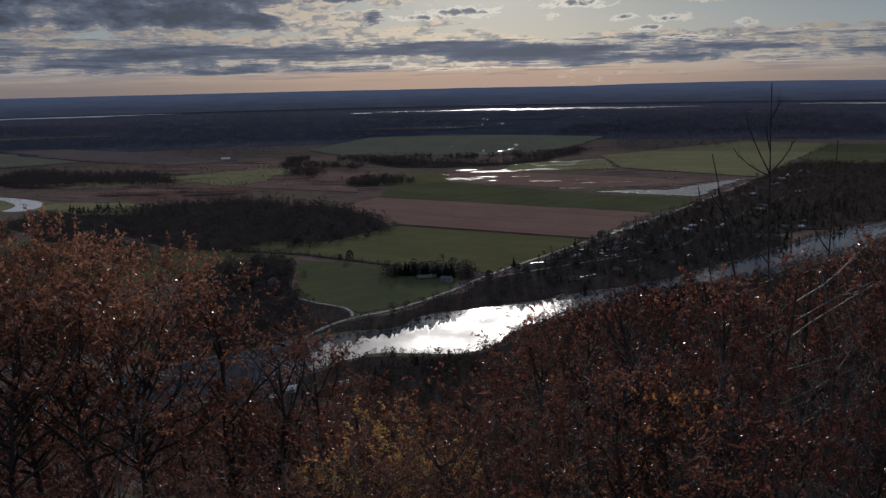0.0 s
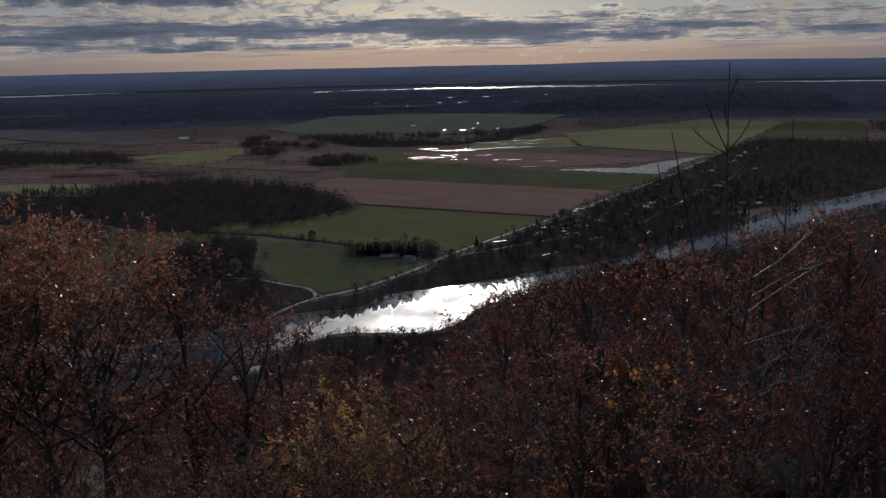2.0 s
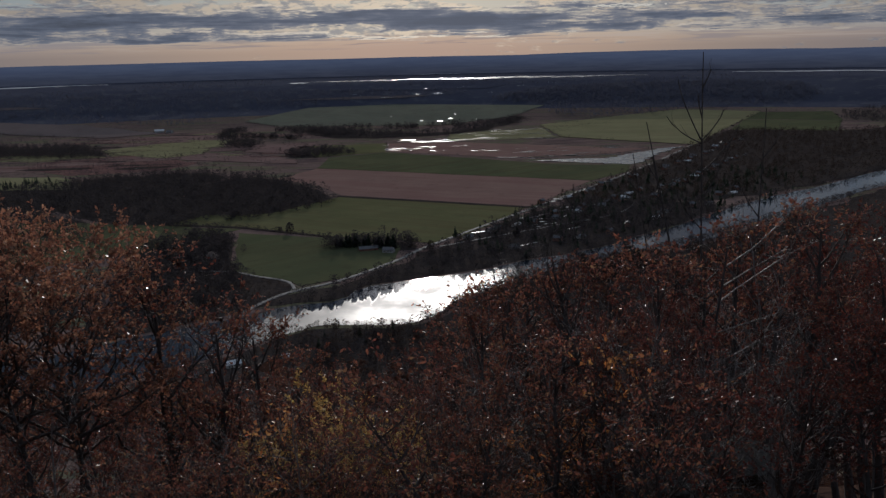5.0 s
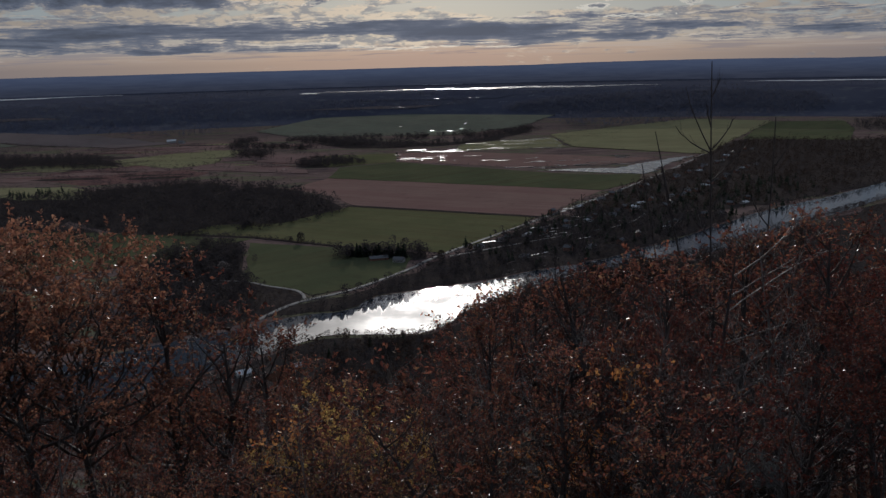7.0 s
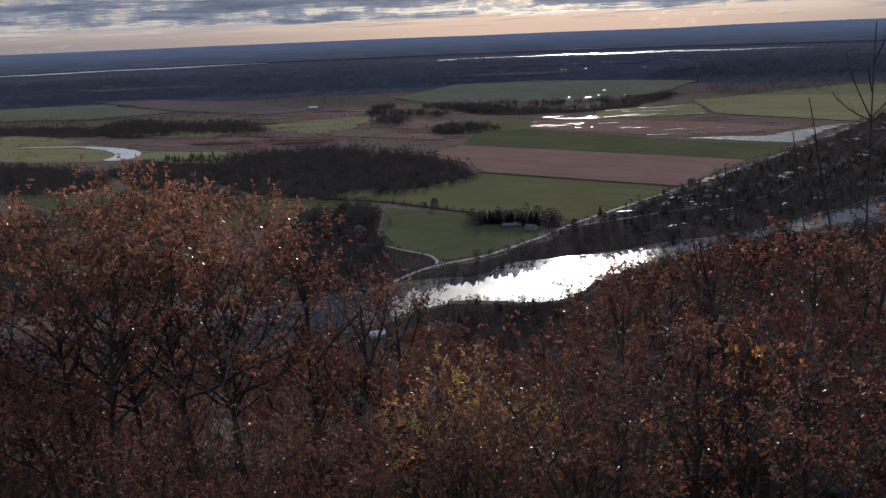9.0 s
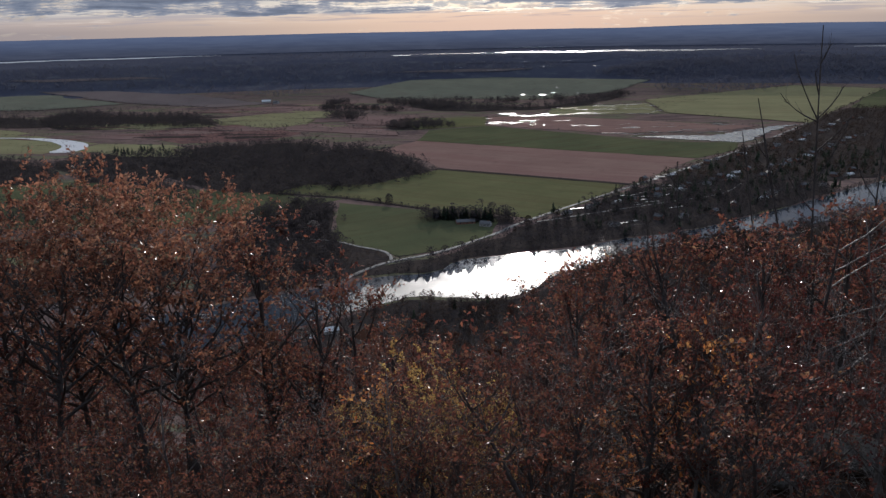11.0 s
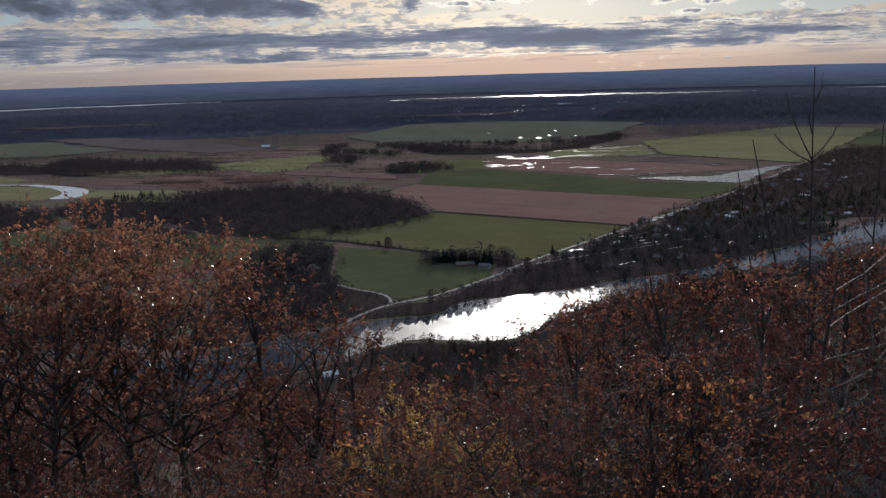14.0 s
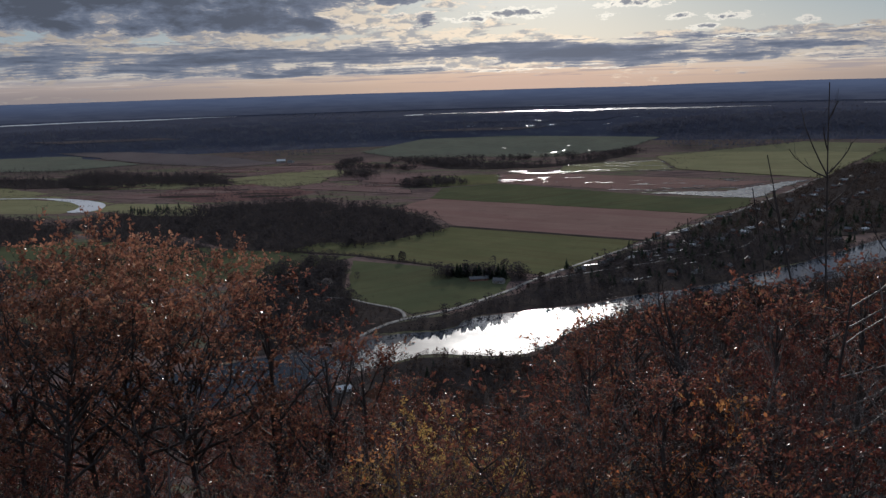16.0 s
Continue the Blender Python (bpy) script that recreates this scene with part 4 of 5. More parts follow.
woods("woodland", [(185, 875), (245, 925), (300, 948), (330, 930), (260, 870)], 8, 14, 23, 120, 177, "tall dark trees overhanging the near river bank", M_DUSK, size=1.2)
woods("woodland", [(75, 780), (125, 850), (185, 890), (200, 850), (120, 770)], 9, 8, 15, 90, 178, "dark trees along the near bank", M_DUSK, size=1.2)
woods("evergreen_woods", [(-700, 1760), (-640, 1820), (-780, 1750), (-800, 1700), (-600, 1690)], 13, 8, 15, 50, 77, "row of dark spruces beside a meadow", M_SPRUCE, "spruce")
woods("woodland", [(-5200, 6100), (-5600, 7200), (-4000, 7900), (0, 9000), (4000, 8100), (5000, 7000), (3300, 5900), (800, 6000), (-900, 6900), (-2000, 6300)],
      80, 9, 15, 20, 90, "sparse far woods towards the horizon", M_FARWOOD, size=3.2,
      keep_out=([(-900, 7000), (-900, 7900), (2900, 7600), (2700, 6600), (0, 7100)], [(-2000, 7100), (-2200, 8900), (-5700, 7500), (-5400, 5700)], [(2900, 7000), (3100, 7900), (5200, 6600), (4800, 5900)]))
woods("woodland", [(530, 1115), (640, 1190), (900, 1395), (1300, 1680), (1400, 1200), (800, 700), (420, 560), (500, 900)], 14, 7, 13, 14, 91, "bare woods on the near bank downstream", M_DUSK, floor=True)
woods("scrub", [(-2000, 2950), (-1100, 2750), (-300, 2860), (-160, 2350), (-200, 2000), (-480, 1900), (-700, 1850), (-1300, 1720), (-1700, 2300)], 10, 2.5, 7, 11, 92,
      "dark scrub in clumps over the wet meadows", clumps=90)
woods("scrub", [(-205, 815), (-195, 1010), (-118, 925), (-98, 885), (-122, 818)], 6.5, 2, 5.5, 30, 96, "low dark scrub between the drive and the river", M_DUSK, floor=True)
woods("scrub", [(-640, 1050), (-295, 1010), (-292, 850), (-600, 790)], 9, 3, 8, 30, 97, "dark scrub on the river meadow", clumps=60)
woods("scrub", [(-160, 2350), (500, 2400), (900, 2900), (500, 2800), (-200, 2850)], 11, 2.5, 6, 16, 93, "thin scrub lines beyond the flooded fields", clumps=110)
woods("woodland", [(-700, 1340), (-1000, 1350), (-1300, 1720), (-900, 1650)], 9, 8, 14, 30, 78, "dark leafless wood behind the meadow", floor=True, edge=25)
woods("woodland", [(-84, 1105), (-70, 1062), (-45, 1066), (0, 1060), (38, 1045), (45, 1085), (-20, 1110)], 7.0, 9, 19, 80, 79, "dark bare trees round a farmstead", floor=True, edge=8, size=1.1)
woods("woodland", [(1480, 2480), (1540, 2700), (1660, 2960), (2200, 3300), (2700, 3000), (2100, 2450)], 17, 10, 17, 20, 180, "dark wood beyond the far end of the village", edge=30)
woods("woodland", [(-2200, 3000), (-1300, 2780), (-1150, 2500), (-1300, 2440), (-2000, 2650)], 30, 5, 9, 24, 80, "scattered dark scrub across the meadows")
sheet("ditch", [(-80, 1492), (236, 1320), (230, 1309), (-86, 1479)], M_FLOOR, 0.75, "dark ditch between two fields", "ditch")
sheet("ditch", [(-330, 1282), (-212, 1240), (-64, 1144), (18, 1094), (17, 1088), (-64, 1135), (-212, 1231), (-330, 1270)], M_FLOOR, 0.75, "dark hedge bank between two fields", "ditch")
# far-bank shrubs at the waterline also stand in for dark tree reflections
for i, (a, b) in enumerate((((-128, 800), (-105, 826)), ((-105, 826), (-46, 836)), ((-46, 836), (-26, 884)), ((-26, 884), (55, 916)), ((55, 916), (154, 966)), ((154, 966), (250, 1002)),
                            ((250, 1002), (340, 1072)), ((340, 1072), (610, 1308)), ((600, 1308), (765, 1408)), ((765, 1408), (1010, 1594)), ((1010, 1594), (1390, 1850)))):
    row_of_trees("bank_shrubs", a, b, 3.0, 3, 8 if i < 8 else 13, 60 if i < 8 else 30, 120 + i, "dark shrubs at the far bank, partly for mirrored trees", wide=4.0)
for i, (a, b) in enumerate((((-172, 663), (-94, 734)), ((-94, 734), (-64, 759)), ((-64, 759), (21, 748)), ((21, 748), (52, 774)), ((52, 774), (121, 868)), ((121, 868), (303, 960)), ((303, 960), (488, 1098)),
                            ((488, 1098), (774, 1312)), ((774, 1312), (900, 1406)), ((900, 1406), (1290, 1692)))):
    row_of_trees("bank_shrubs", a, b, 3.4, 2.5 if i < 5 else 6, (6, 6, 6, 6, 7, 17, 13, 12, 12, 12)[i], 60 if i < 8 else 30, 140 + i, "brown bare shrubs on the near river bank", wide=3.0)
for i, (a, b) in enumerate((((21, 744), (52, 768)), ((52, 768), (72, 816)), ((72, 816), (124, 864)), ((124, 864), (192, 906)), ((192, 906), (306, 958)), ((306, 958), (445, 1042)))):
    row_of_trees("bank_shrubs", a, b, 3.2, 4, 9, 56, 140 + i, "dark trees along the near river bank", M_DUSK, wide=4.5)
row_of_trees("hedgerow", (-330, 1276), (-210, 1236), 3.0, 3, 7, 60, 181, "dark low hedge at a wood's corner")
row_of_trees("hedgerow", (-210, 1236), (-64, 1138), 2.6, 2.5, 6.5, 60, 81, "dark low hedge between two fields")
row_of_trees("hedgerow", (-76, 1485), (232, 1314), 2.2, 1.6, 3.4, 24, 82, "dark ditch scrub along a field edge", wide=1.6)
row_of_trees("hedgerow", (-64, 1138), (20, 1090), 3.5, 4, 8, 40, 83, "bare hedge trees beside a farmstead", wide=5.0)
row_of_trees("hedgerow", (235, 1305), (505, 1668), 6, 2, 4, 24, 84, "low roadside scrub along the fields", wide=2.5)
row_of_trees("hedgerow", (15, 2340), (520, 2330), 7, 2, 4, 20, 85, "thin scrub along a field edge")
row_of_trees("hedgerow", (-500, 2300), (-240, 2090), 6, 3, 6, 24, 86, "thin dark hedge across the meadows")
for i, (a, b, gap, tall) in enumerate((((-900, 2130), (-560, 2290), 5, 6), ((-640, 2060), (-300, 2180), 6, 5), ((-1150, 2110), (-820, 2070), 6, 6), ((-700, 2420), (-330, 2390), 7, 6), ((-980, 2600), (-620, 2560), 8, 7),
                                       ((-420, 2010), (-230, 2000), 5, 4), ((-560, 2760), (-250, 2700), 9, 8), ((-1300, 2160), (-1050, 2200), 6, 7))):
    row_of_trees("hedgerow", a, b, gap, tall * 0.4, tall, 20, 300 + i, "broken dark hedge across the wet meadows", wide=7.0)
row_of_trees("hedgerow", (-330, 2960), (230, 2850), 9, 8, 14, 24, 87, "dark far tree line")


def field_edges():
    """Broken lines of scrub along the edges of the farther fields."""
    pts = []
    rng = random.Random(44)
    for poly in HEDGES:
        for (ax, ay), (bx, by) in zip(poly, poly[1:] + poly[:1]):
            n = int(math.hypot(bx - ax, by - ay) / 7)
            for i in range(n):
                t = (i + rng.random()) / n
                x, y = ax + (bx - ax) * t + rng.gauss(0, 4), ay + (by - ay) * t + rng.gauss(0, 4)
                if noise.noise(Vector((x / 70, y / 70, 9))) > 0.0:
                    pts.append(draw_in(x, y))
    v, t = crowns(pts, 2.5, 7.5, 14, 45, "bare", 1.0, 2.0)
    tagged(new("hedgerow", fast_mesh("hedgerow", v, t, M_BARE)), "broken lines of dark scrub between far fields", "hedgerow", kind="stuff")


field_edges()


# ---- houses ----
def box(bm, x0, x1, y0, y1, z0, z1):
    m = Matrix.Translation(((x0 + x1) / 2, (y0 + y1) / 2, (z0 + z1) / 2)) @ Matrix.Diagonal((x1 - x0, y1 - y0, z1 - z0, 1))
    bmesh.ops.create_cube(bm, size=1.0, matrix=m)


def from_bm(name, bm, mat):
    data = bpy.data.meshes.new(name)
    bm.to_mesh(data)
    bm.free()
    data.materials.append(mat)
    return data


def house(w, d, h, ridge, wall_mat, roof_mat, label, at, turn, category="house"):
    """A gabled house: walls, overhanging roof with chimney, windows and a door."""
    home = thing("house", label, category, "houses in the valley", at, turn)
    bm = bmesh.new()
    prof = [(-d / 2, 0), (d / 2, 0), (d / 2, h), (0, h + ridge), (-d / 2, h)]
    ends = [[bm.verts.new((x, y, z)) for y, z in prof] for x in (-w / 2, w / 2)]
    bm.faces.new(ends[0][::-1])
    bm.faces.new(ends[1])
    for i in range(5):
        bm.faces.new((ends[0][i], ends[0][(i + 1) % 5], ends[1][(i + 1) % 5], ends[1][i]))
    part("wall", from_bm("wall", bm, wall_mat), home)
    bm = bmesh.new()
    e, t = 0.5, 0.25
    fall = ridge / (d / 2)
    for s in (-1, 1):
        ring = [(0, h + ridge + 0.05), (s * (d / 2 + e), h - e * fall + 0.05), (s * (d / 2 + e), h - e * fall + 0.05 + t), (0, h + ridge + t + 0.05)]
        a = [bm.verts.new((-w / 2 - e, y, z)) for y, z in ring]
        b = [bm.verts.new((w / 2 + e, y, z)) for y, z in ring]
        bm.faces.new(a), bm.faces.new(b[::-1])
        for i in range(4):
            bm.faces.new((a[i], b[i], b[(i + 1) % 4], a[(i + 1) % 4]))
    bmesh.ops.recalc_face_normals(bm, faces=bm.faces)
    roof = part("roof", from_bm("roof", bm, roof_mat), home)
    bm = bmesh.new()
    box(bm, w * 0.22, w * 0.22 + 0.8, -0.4, 0.4, h + ridge - 0.6, h + ridge + 1.1)
    part("chimney", from_bm("chimney", bm, M_BRICK), roof)
    for s in (-1, 1):
        for x in (-w * 0.32, w * 0.05, w * 0.33):
            bm = bmesh.new()
            box(bm, x - 0.6, x + 0.6, s * d / 2 - 0.06, s * d / 2 + 0.06, h * 0.38, h * 0.38 + 1.3)
            part("window", from_bm("window", bm, M_GLASS), home)
    bm = bmesh.new()
    box(bm, -w * 0.14 - 0.5, -w * 0.14 + 0.5, -d / 2 - 0.07, -d / 2 + 0.05, 0.1, 2.15)
    part("door", from_bm("door", bm, M_DOOR), home)
    return home


home_a = house(13, 9, 3.2, 2.6, M_WALL, M_ROOF, "pale house with a grey shingle roof among trees", (150, 1142, 0), 35)
home_b = house(11, 8, 5.2, 2.8, M_BRICK, M_ROOF, "brick house with a dark shingle roof among trees", (215, 1180, 0), 60)
home_c = house(16, 9, 3.0, 2.2, M_WALL, M_TIN, "long pale house with a shiny tin roof", (300, 1260, 0), 20)
house(24, 9, 3.2, 2.6, M_BRICK, M_ROOF, "long low farm building with a grey roof beside spruces", (-22, 1058, 0), 12, "barn")
house(14, 9, 4.0, 3.0, M_WALL, M_ROOF, "pale farmhouse with a dark roof beside spruces", (4, 1042, 0), -20, "farmhouse")
house(12, 8, 3.0, 2.4, M_WALL, M_TIN, "small cottage with a bright tin roof near the river", (-129, 661, 0), 25, "cottage")
house(7, 6, 2.4, 1.6, M_WALL, M_TIN, "little shed with a bright tin roof near the river", (-139, 645, 0), -10, "shed")
house(7, 6, 2.4, 1.6, M_WALL, M_TIN, "little riverside hut with a bright tin roof", (-87, 674, 0), 30, "shed")
house(9, 7, 2.8, 2.0, M_WALL, M_ROOF, "low cottage with a grey roof near the river", (-158, 640, 0), 40, "cottage")
house(30, 14, 6.0, 5.0, M_WALL, M_TIN, "pale farm barn on the far meadows", (-745, 2905, 0), 15, "barn")
house(22, 12, 5.0, 4.0, M_WALL, M_ROOF, "pale barn with a grey roof on the far meadows", (-705, 2880, 0), -30, "barn")


def village():
    rng = random.Random(12)
    lanes = [((90, 1085), (437, 1376)), ((240, 1225), (578, 1539)), ((260, 1330), (520, 1630)), ((437, 1340), (841, 1880)), ((560, 1640), (960, 2200)), ((330, 1130), (640, 1420)), ((150, 1030), (330, 1120))]
    n = 0
    for (ax, ay), (bx, by) in lanes:
        steps = int(math.hypot(bx - ax, by - ay) / 46)
        for i in range(steps):
            t = (i + 0.2 + 0.6 * rng.random()) / steps
            x, y = ax + (bx - ax) * t + rng.uniform(-14, 14), ay + (by - ay) * t + rng.uniform(-14, 14)
            model = (home_a, home_b, home_c, home_b, home_a, home_b)[n % 6]
            copy_thing(model, pose(x, y, 0, 0, 0, rng.choice((20, 40, 60, -40, 130)) + rng.uniform(-15, 15)))
            n += 1


village()


def yards():
    """Short pale drives and yards between the village houses, also standing in for roof glints."""
    rng = random.Random(21)
    for i in range(64):
        t = rng.random() ** 0.8
        x, y = 120 + 800 * t + rng.uniform(-40, 90), 1075 + 1080 * t + rng.uniform(-70, 40)
        w, h, turn = rng.uniform(5, 16), rng.uniform(1.2, 2.6), rng.uniform(-0.2, 0.9)
        ring = [(x + u * math.cos(turn) - v * math.sin(turn), y + u * math.sin(turn) + v * math.cos(turn)) for u, v in ((-w, -h), (0, -h * 0.7), (w, -h), (w, h * 0.8), (0, h), (-w, h * 0.6))]
        sheet("yard", ragged(ring, 5, 0.6, i), M_YARD, 0.5 + 0.004 * i, "pale yard strip, partly for roof glints, between village trees", "yard", group="yards in the village")


yards()


# ---- single spruces by the farm ----
def spruce(h, seed, at):
    tree = thing("spruce_tree", "tall dark green spruce beside the farm buildings", "tree", "spruces by the farm", at)
    v, t = crowns([(0, 0, 0)], h, h, 260, seed, "spruce")
    stem = np.arange(len(v))[-4:]
    crown = t[(t < stem[0]).all(axis=1)]
    part("crown", fast_mesh("crown", v[:-4], crown, M_SPRUCE), tree)
    bm = bmesh.new()
    bmesh.ops.create_cone(bm, segments=7, radius1=h * 0.02, radius2=h * 0.003, depth=h, cap_ends=True, matrix=Matrix.Translation((0, 0, h / 2 - 0.2)))
    part("trunk", from_bm("trunk", bm, M_BARK), tree)
    return tree


def farm_grove():
    rng = random.Random(8)
    models = [spruce(18, 3, (-58, 1085, 0)), spruce(14, 4, (-50, 1078, 0)), spruce(21, 5, (-40, 1083, 0))]
    for i in range(22):
        t = i / 22
        copy_thing(models[i % 3], pose(-62 + 80 * t + rng.uniform(-4, 4), 1088 - 22 * t + rng.uniform(-7, 5), 0, 0, 0, rng.uniform(0, 360)))


farm_grove()


# ---- single trees and a landing by the river ----
def lone_tree(h, seed, at, mat, label):
    tree = thing("field_tree", label, "tree", "single trees in the valley", at)
    v, t = crowns([(0, 0, 0)], h, h, 320, seed, "bare", 1.0, 1.2)
    part("crown", fast_mesh("crown", v[:-4], t[(t < len(v) - 4).all(axis=1)], mat), tree)
    bm = bmesh.new()
    bmesh.ops.create_cone(bm, segments=7, radius1=h * 0.025, radius2=h * 0.008, depth=h * 0.7, cap_ends=True, matrix=Matrix.Translation((0, 0, h * 0.35 - 0.2)))
    part("trunk", from_bm("trunk", bm, M_BARK), tree)
    return tree


lone_tree(13, 21, (-135, 1186, 0), M_BARE, "bare round-crowned tree beside a field hedge")
lone_tree(9, 22, (-150, 1195, 0), M_BARE, "small bare tree beside a field hedge")
lone_tree(16, 23, (-212, 1015, 0), M_PALE, "pale grey bare tree at the wood's edge")
lone_tree(14, 24, (-200, 1030, 0), M_BARE, "bare spreading tree at the wood's edge")
lone_tree(12, 25, (-186, 985, 0), M_BARE, "bare tree beside the gravel drive")
lone_tree(11, 26, (40, 1012, 0), M_DUSK, "dark bare tree beside the country road")
lone_tree(13, 27, (58, 1040, 0), M_DUSK, "tall dark bare tree beside the country road")
lone_tree(10, 28, (100, 1095, 0), M_DUSK, "bare tree at the edge of the village")


def landing(at, turn, length, width):
    dock = thing("dock", "grey weathered plank landing at the river's edge", "dock", "", at, turn)
    n = int(length / 0.9)
    for i in range(n):
        bm = bmesh.new()
        box(bm, -length / 2 + i * 0.9, -length / 2 + i * 0.9 + 0.82, -width / 2, width / 2, 0.75, 0.85)
        part("plank", from_bm("plank", bm, M_ROAD), dock)
    for x in (-length / 2 + 0.5, 0, length / 2 - 0.5):
        for y in (-width / 2 + 0.15, width / 2 - 0.15):
            bm = bmesh.new()
            box(bm, x - 0.12, x + 0.12, y - 0.12, y + 0.12, -0.5, 0.75)
            part("post", from_bm("post", bm, M_BARK), dock)


landing((41, 772, 0), 52, 13, 2.0)


# ---- the near trees on the slope ----
class Growth:
    """Collects tapered tubes and leaves."""

    def __init__(self):
        self.v, self.f = [], []

    def tube(self, pts, r0, r1, sides):
        start = len(self.v)
        m = len(pts)
        for i, p in enumerate(pts):
            along = (pts[min(i + 1, m - 1)] - pts[max(0, i - 1)])
            along = along.normalized() if along.length > 1e-6 else Vector((0, 0, 1))
            u = along.orthogonal().normalized()
            w = along.cross(u)
            r = r0 + (r1 - r0) * i / (m - 1)
            for s in range(sides):
                a = 2 * math.pi * s / sides
                self.v.append(p + (u * math.cos(a) + w * math.sin(a)) * r)
        for i in range(m - 1):
            for s in range(sides):
                a, b = start + i * sides + s, start + i * sides + (s + 1) % sides
                self.f.append((a, b, b + sides))
                self.f.append((a, b + sides, a + sides))

    def leaf(self, p, way, size, rng):
        """A leaf folded along its midrib, its face more often up than sideways."""
        face = Vector((rng.gauss(0, 0.55), rng.gauss(0, 0.55), rng.gauss(0.5, 0.7)))
        side = face.cross(way)
        if side.length < 1e-4:
            return
        side.normalize()
        up = way.cross(side)
        fold, curl = rng.uniform(0.05, 0.4), rng.uniform(-0.3, 0.3)
        wide, at = rng.uniform(0.22, 0.33), rng.uniform(0.45, 0.66)
        k = len(self.v)
        self.v += [p, p + (way * at + side * wide + up * (fold * wide + curl * 0.3)) * size, p + (way + up * curl) * size, p + (way * at - side * wide + up * (fold * wide + curl * 0.3)) * size]
        self.f += [(k, k + 1, k + 2), (k, k + 2, k + 3)]


def bend(rng, start, way, length, steps, wobble, lift):
    pts, p, w = [start], start.copy(), way.normalized()
    for _ in range(steps):
        w = (w + Vector((rng.gauss(0, wobble), rng.gauss(0, wobble), rng.gauss(0, wobble) + lift))).normalized()
        p = p + w * (length / steps)
        pts.append(p)
    return pts


def along(pts, t):
    s = t * (len(pts) - 1)
    i = min(int(s), len(pts) - 2)
    return pts[i].lerp(pts[i + 1], s - i), (pts[i + 1] - pts[i]).normalized()


def grow_tree(name, label, seed, height, spread, crown_from, limbs, leaf_mat, tuft=7, tips=0.0, wood_mat=None, leaf=0.13, lean=(0, 0), at=(0, 0, 0), bareness=0.0, category="tree", stem=0.015, twigs=5, group="oaks on the slope"):
    rng = random.Random(seed)
    tree = thing(name, label, category, group, at)
    trunk, wood, crown = Growth(), Growth(), Growth()
    spine = bend(rng, Vector((0, 0, -0.35)), Vector((lean[0], lean[1], 1)), height * 0.86, 9, 0.09, 0.05)
    r0 = height * stem
    trunk.tube(spine, r0 * 1.25, r0 * 0.16, 7)
    for i in range(limbs):
        rel = (i + rng.random()) / limbs
        t = crown_from + (0.97 - crown_from) * rel
        p, w = along(spine, t)
        a = i * 2.4 + rng.uniform(-0.5, 0.5)
        rise = rng.uniform(0.2, 0.8) + rel * 1.1
        way = Vector((math.cos(a), math.sin(a), rise))
        length = spread * (0.55 + 0.5 * math.sin(math.pi * min(1.0, 0.15 + rel * 0.75))) * rng.uniform(0.65, 1.15)
        arm = bend(rng, p, way, length, 5, 0.16, 0.06)
        r = r0 * (0.5 - 0.32 * rel)
        wood.tube(arm, r, r * 0.22, 5)
        for j in range(6):
            q, w = along(arm, rng.uniform(0.25 + 0.3 * tips, 1.0))
            side = Vector((rng.gauss(0, 1), rng.gauss(0, 1), rng.gauss(0.35, 0.7))).normalized()
            branch = bend(rng, q, w * 0.7 + side, length * rng.uniform(0.22, 0.48), 3, 0.2, 0.05)
            wood.tube(branch, r * 0.22, r * 0.07, 3)
            for m in range(twigs):
                q2, w2 = along(branch, rng.uniform(0.3 + 0.5 * tips, 1.0))
                side = Vector((rng.gauss(0, 1), rng.gauss(0, 1), rng.gauss(0.3, 0.8))).normalized()
                twig = bend(rng, q2, w2 * 0.8 + side, rng.uniform(0.18, 0.5), 1, 0.25, 0.05)
                wood.tube(twig, max(0.004, r * 0.07), 0.002, 3)
                if rng.random() < bareness:
                    continue
                for _ in range(rng.randint(max(1, tuft - 3), tuft + 3)):
                    spot, tw = along(twig, rng.uniform(0.35, 1.0))
                    out = (tw * 0.5 + Vector((rng.gauss(0, 1), rng.gauss(0, 1), rng.gauss(-0.05, 0.8)))).normalized()
                    crown.leaf(spot, out, leaf * rng.uniform(0.6, 1.25), rng)
    part("trunk", fast_mesh("trunk", trunk.v, trunk.f, wood_mat or M_BARK, True), tree)
    part("branchwork", fast_mesh("branchwork", wood.v, wood.f, wood_mat or M_TWIG, True), tree)
    if crown.f:
        part("foliage", fast_mesh("foliage", crown.v, crown.f, leaf_mat), tree)
    return tree


def bearing(az, d, sink=0.0):
    """A spot on the slope by its bearing from the lookout (to the left positive) and its distance."""
    x, y = -d * math.sin(radians(az)), d * math.cos(radians(az))
    return x, y, land_z(x, y) - sink


def put(model, az, d, top, turn, lean=0.0):
    """A copy of a tree of model height, scaled so that its top stands at that angle over the lookout's level."""
    x, y, z = bearing(az, d)
    tall = EYE + d * math.tan(radians(top)) - z
    return copy_sized(model, x, y, z, tall / model["tall"], turn, lean)


def copy_sized(model, x, y, z, k, turn, lean=0.0):
    k = max(0.35, min(1.7, k))
    made = copy_thing(model, pose(x, y, z, lean, 0, turn))
    made.location = (x, y, z)
    made.scale = (k, k, k)
    return made


def model(tall, *args, **kw):
    tree = grow_tree(*args, **kw)
    heights = sorted(v.co.z for o in tree.children for v in o.data.vertices)
    tree["tall"] = heights[int(len(heights) * 0.998)]
    return tree


OAK = model(8.0, "oak_tree", "young oak with rust-red autumn leaves on the slope", 101, 8.0, 3.0, 0.55, 22, M_RUST, tuft=10, leaf=0.084, tips=0.75, bareness=0.05, stem=0.011, twigs=5)
